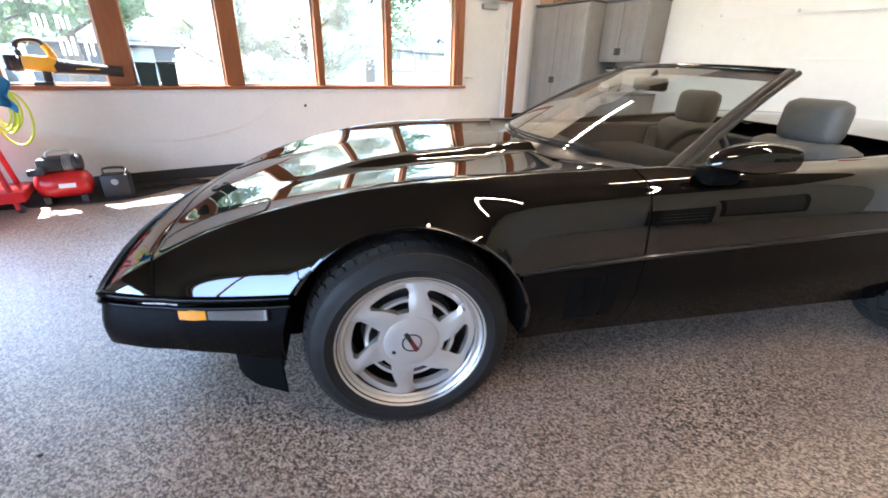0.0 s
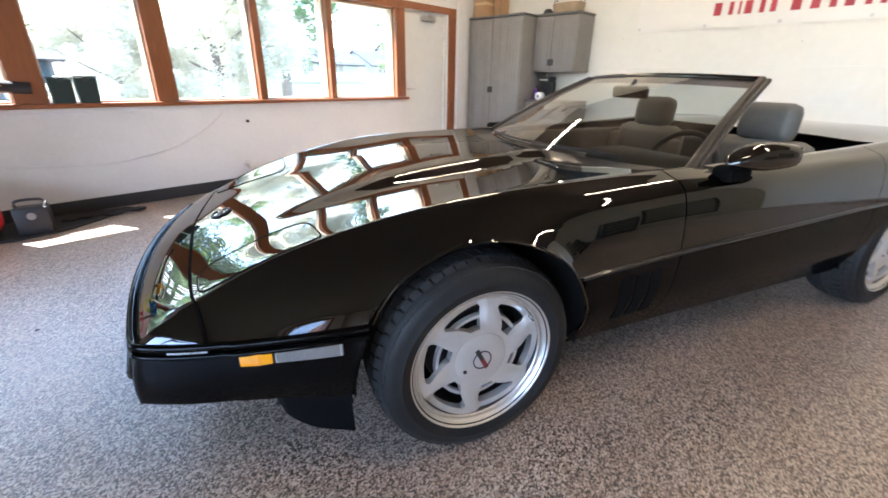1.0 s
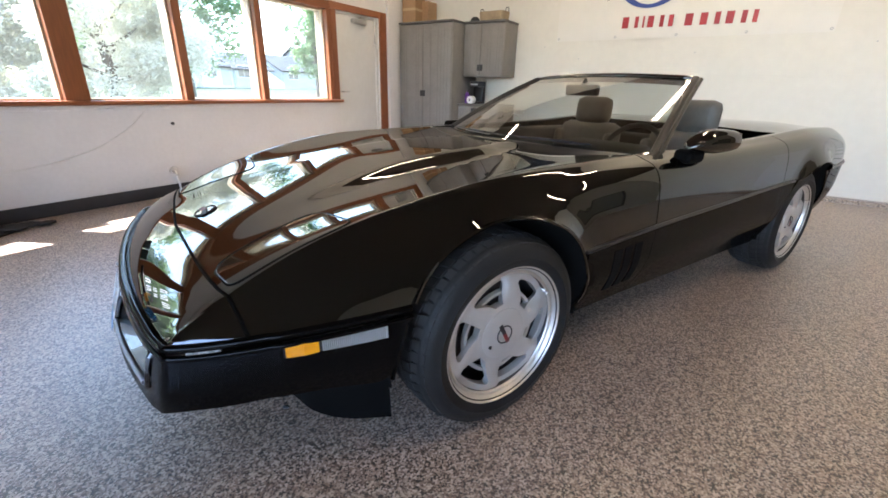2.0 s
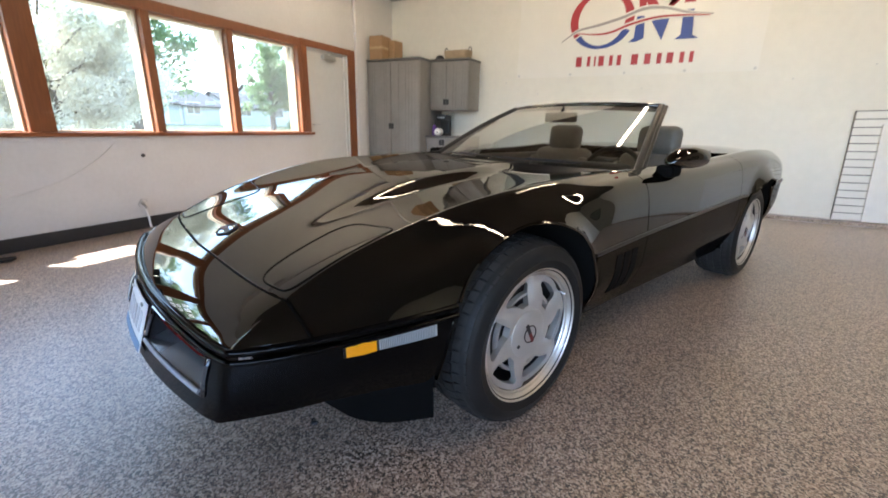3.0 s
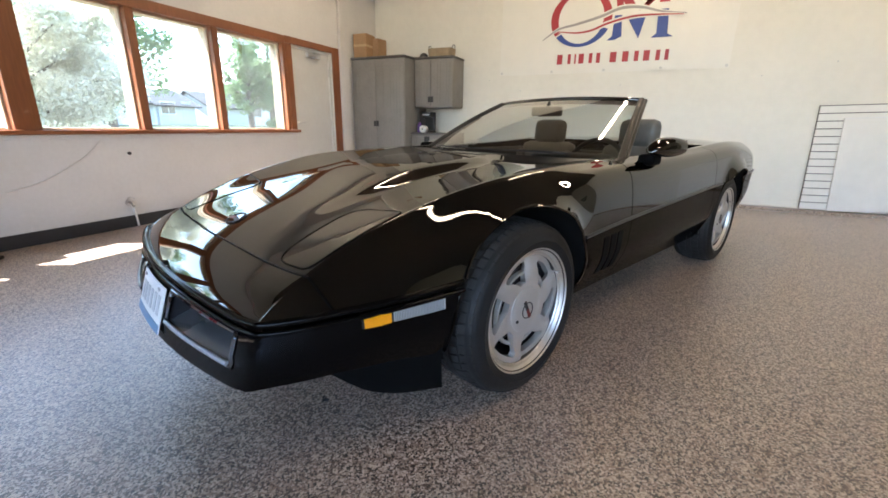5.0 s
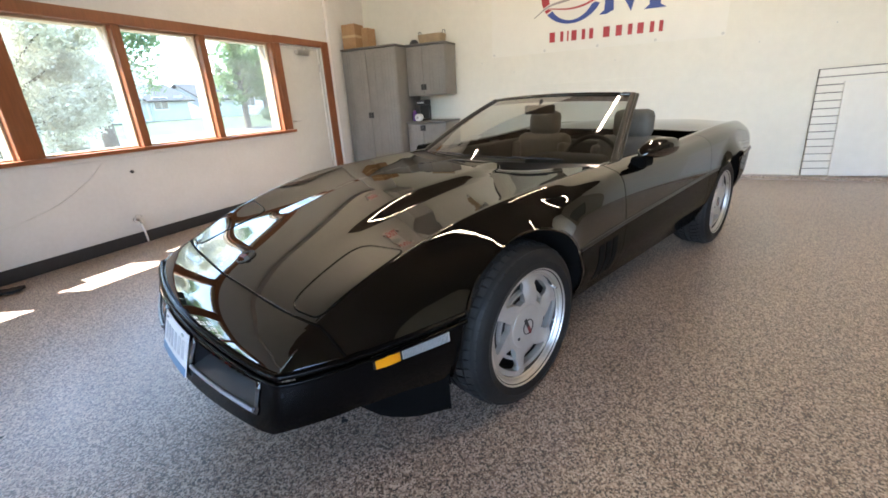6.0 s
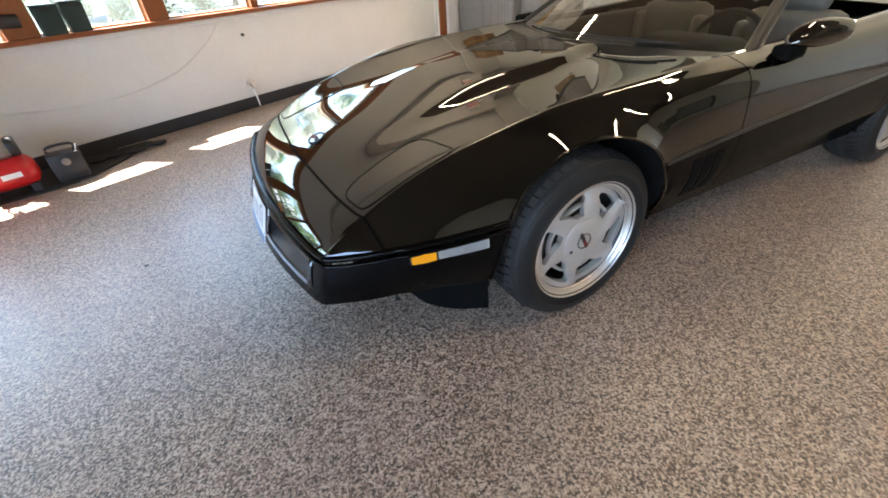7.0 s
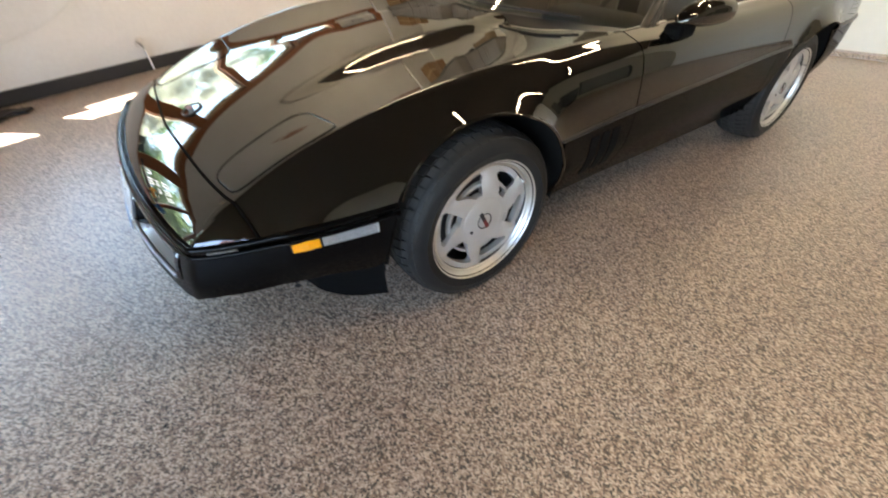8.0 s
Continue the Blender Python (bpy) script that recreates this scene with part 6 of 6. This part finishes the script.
tree("blossom_tree", 4.1, 13.6, 5.2, 2.3, 0.4, M_BLOSSOM, 90000, 1, "white-blossoming small tree on the lawn", 0.05)
tree("blossom_tree", 1.9, 15.0, 4.4, 1.7, 0.5, M_BLOSSOM, 50000, 2, "pale blossoming tree on the lawn", 0.05)
tree("street_tree", -4.2, 16.0, 6.5, 2.2, 2.0, M_LEAF, 9000, 3, "leafy green tree on the lawn", 0.11)
tree("street_tree", 9.6, 20.5, 8.5, 2.5, 1.3, M_LEAF, 9000, 4, "leafy green street tree", 0.13)
tree("street_tree", 24.5, 29.0, 8.5, 2.2, 1.0, M_LEAF, 6500, 5, "leafy green tree across the street", 0.16)
tree("street_tree", 17.0, 49.0, 9.0, 2.6, 1.0, M_LEAF, 6000, 12, "leafy green tree across the street", 0.16)
tree("street_tree", 33.5, 36.0, 10.0, 3.2, 3.0, M_LEAF, 8000, 6, "leafy green tree across the street", 0.18)
tree("street_tree", -2.2, 21.0, 9.0, 3.4, 2.6, M_LEAF, 14000, 7, "leafy green street tree", 0.14)
tree("street_tree", 4.4, 26.0, 9.5, 2.8, 3.0, M_LEAF, 10000, 8, "leafy green street tree", 0.15)
tree("street_tree", -8.0, 18.0, 8.0, 3.4, 2.0, M_LEAF, 12000, 9, "leafy green street tree", 0.14)
tree("street_tree", 15.0, 50.0, 11.0, 5.0, 3.0, M_LEAF, 7000, 10, "leafy green tree behind the houses", 0.27)
tree("street_tree", 54.0, 54.0, 11.0, 5.0, 3.0, M_LEAF, 7000, 11, "leafy green tree behind the houses", 0.27)


def house(x, y, w, d, h, ridge, siding, label, turn=0.0):
    """A gabled house with siding boards, roof, door and windows; its front looks along -y."""
    m = Matrix.Translation((x, y, bank(y))) @ pose(0, 0, 0, 0, 0, turn)
    hs = thing("house", m, label, "house", "houses across the street")
    part("wall", box((-w / 2, 0, 0), (w / 2, d, h)), siding, hs)
    bm = bmesh.new()
    for k in range(int(h / 0.2)):
        add_box(bm, (-w / 2 - 0.01, -0.02, 0.2 * k + 0.01), (w / 2 + 0.01, 0.0, 0.2 * k + 0.185))
    part("siding_board", bm, siding, hs)
    bm = bmesh.new()
    o = 0.5
    A = [bm.verts.new(p) for p in ((-w / 2 - o, -o, h - 0.1), (w / 2 + o, -o, h - 0.1), (w / 2 + o, d / 2, h + ridge), (-w / 2 - o, d / 2, h + ridge), (-w / 2 - o, d + o, h - 0.1), (w / 2 + o, d + o, h - 0.1))]
    bm.faces.new((A[0], A[1], A[2], A[3]))
    bm.faces.new((A[3], A[2], A[5], A[4]))
    bmesh.ops.recalc_face_normals(bm, faces=bm.faces)
    bmesh.ops.solidify(bm, geom=bm.faces[:], thickness=0.15)
    part("roof", bm, M_ROOF, hs)
    bm = bmesh.new()
    for sx in (-w / 2, w / 2):
        a = [bm.verts.new((sx, 0, h)), bm.verts.new((sx, d, h)), bm.verts.new((sx, d / 2, h + ridge))]
        bm.faces.new(a)
    part("gable", bm, siding, hs)
    nwin = max(2, int(w / 3))
    for k in range(nwin):
        wx = -w / 2 + w * (k + 0.5) / nwin
        if k == nwin // 2:
            part("door", box((wx - 0.5, -0.05, 0.2), (wx + 0.5, -0.021, 2.3), 0.01), M_BLUESIDING, hs)
            continue
        wf = part("window", box((wx - 0.75, -0.06, 1.0), (wx + 0.75, -0.021, 2.2), 0.01), M_WHITE, hs)
        part("pane", box((wx - 0.67, -0.066, 1.08), (wx - 0.03, -0.061, 2.12)), M_DARKWIN, wf)
        part("pane", box((wx + 0.03, -0.066, 1.08), (wx + 0.67, -0.061, 2.12)), M_DARKWIN, wf)
    return hs


house(19.2, 43.5, 6.4, 8.0, 5.0, 2.0, M_SIDING, "white two-storey house with a grey shingle roof")
house(24.1, 43.0, 3.3, 6.0, 2.1, 1.0, M_SIDING, "low white porch wing with a window beside the door")
house(27.6, 42.6, 3.8, 7.0, 1.95, 1.6, M_BLUESIDING, "small pale grey-blue house with a grey shingle roof")
house(34.4, 43.0, 5.4, 7.0, 2.0, 1.7, M_BLUESIDING, "low pale grey-blue house with a grey shingle roof")
house(40.0, 44.0, 5.2, 8.0, 2.6, 2.4, M_SIDING, "white house with a grey shingle roof")
house(52.0, 45.0, 9.0, 8.0, 3.2, 3.2, M_SIDING, "white house with a grey shingle roof")
house(10.0, 46.0, 10.0, 8.0, 2.9, 2.4, M_SIDING, "white house with a grey shingle roof")
house(-1.3, 27.0, 5.8, 5.0, 2.0, 1.3, M_SLATESIDING, "slate blue garage behind the blossoming trees")
house(-9.0, 46.0, 11.0, 8.0, 2.9, 2.4, M_SIDING, "white house with a grey shingle roof")


def parked(name, x, y, turn, paint, label):
    m = Matrix.Translation((x, y, -0.14)) @ pose(0, 0, 0, 0, 0, turn)
    c = thing(name, m, label, "car", "parked cars")
    xs = [-2.2, -2.1, -1.5, -0.9, -0.4, 0.6, 1.2, 1.6, 2.05, 2.2]
    zs = [0.55, 0.85, 0.95, 1.02, 1.45, 1.48, 1.05, 0.98, 0.8, 0.5]
    bm = bmesh.new()
    rows = []
    for xx, zz in zip(xs, zs):
        k = 0.72 if zz > 1.3 else 0.95
        rows.append([bm.verts.new((xx, yy * 0.88, z)) for yy, z in ((-0.95, 0.25), (-1.0, 0.55), (-0.97, min(zz, 0.92)), (-k * 0.85, zz), (k * 0.85, zz), (0.97, min(zz, 0.92)), (1.0, 0.55), (0.95, 0.25))])
    for a, b in zip(rows, rows[1:]):
        for q in range(7):
            bm.faces.new((a[q], a[q + 1], b[q + 1], b[q]))
    bm.faces.new(rows[0])
    bm.faces.new(rows[-1])
    part("body", bm, paint, c, "", True, 30)
    for sg in (-1, 1):
        part("window", prism([(-0.85, 1.0), (-0.42, 1.38), (0.58, 1.40), (1.1, 1.02)], 0.01, Matrix.Translation((0, sg * 0.80, 0)) @ pose(0, 0, 0, 90, 0, 0)), M_DARKWIN, c)
    for xx in (-1.35, 1.35):
        for sg in (-1, 1):
            wh = part("wheel", lathe([(0.001, -0.1), (0.30, -0.1), (0.32, -0.07), (0.32, 0.07), (0.30, 0.1), (0.18, 0.1), (0.17, 0.08), (0.001, 0.08)], 24, Matrix.Translation((xx, sg * 0.80, 0.32)) @ pose(0, 0, 0, 90 if sg < 0 else -90, 0, 0)), M_TYRE, c, "", True, 40)
            part("hubcap", lathe([(0.001, 0.095), (0.16, 0.09), (0.17, 0.08)], 20, Matrix.Translation((xx, sg * 0.80, 0.32)) @ pose(0, 0, 0, 90 if sg < 0 else -90, 0, 0)), M_STEEL, wh)
    return c


parked("parked_car", 34.0, 33.0, 0, M_CARWHITE, "white car parked along the street")
parked("parked_car", -6.5, 24.0, 4, M_CARDARK, "dark slate car parked beyond the lawn")
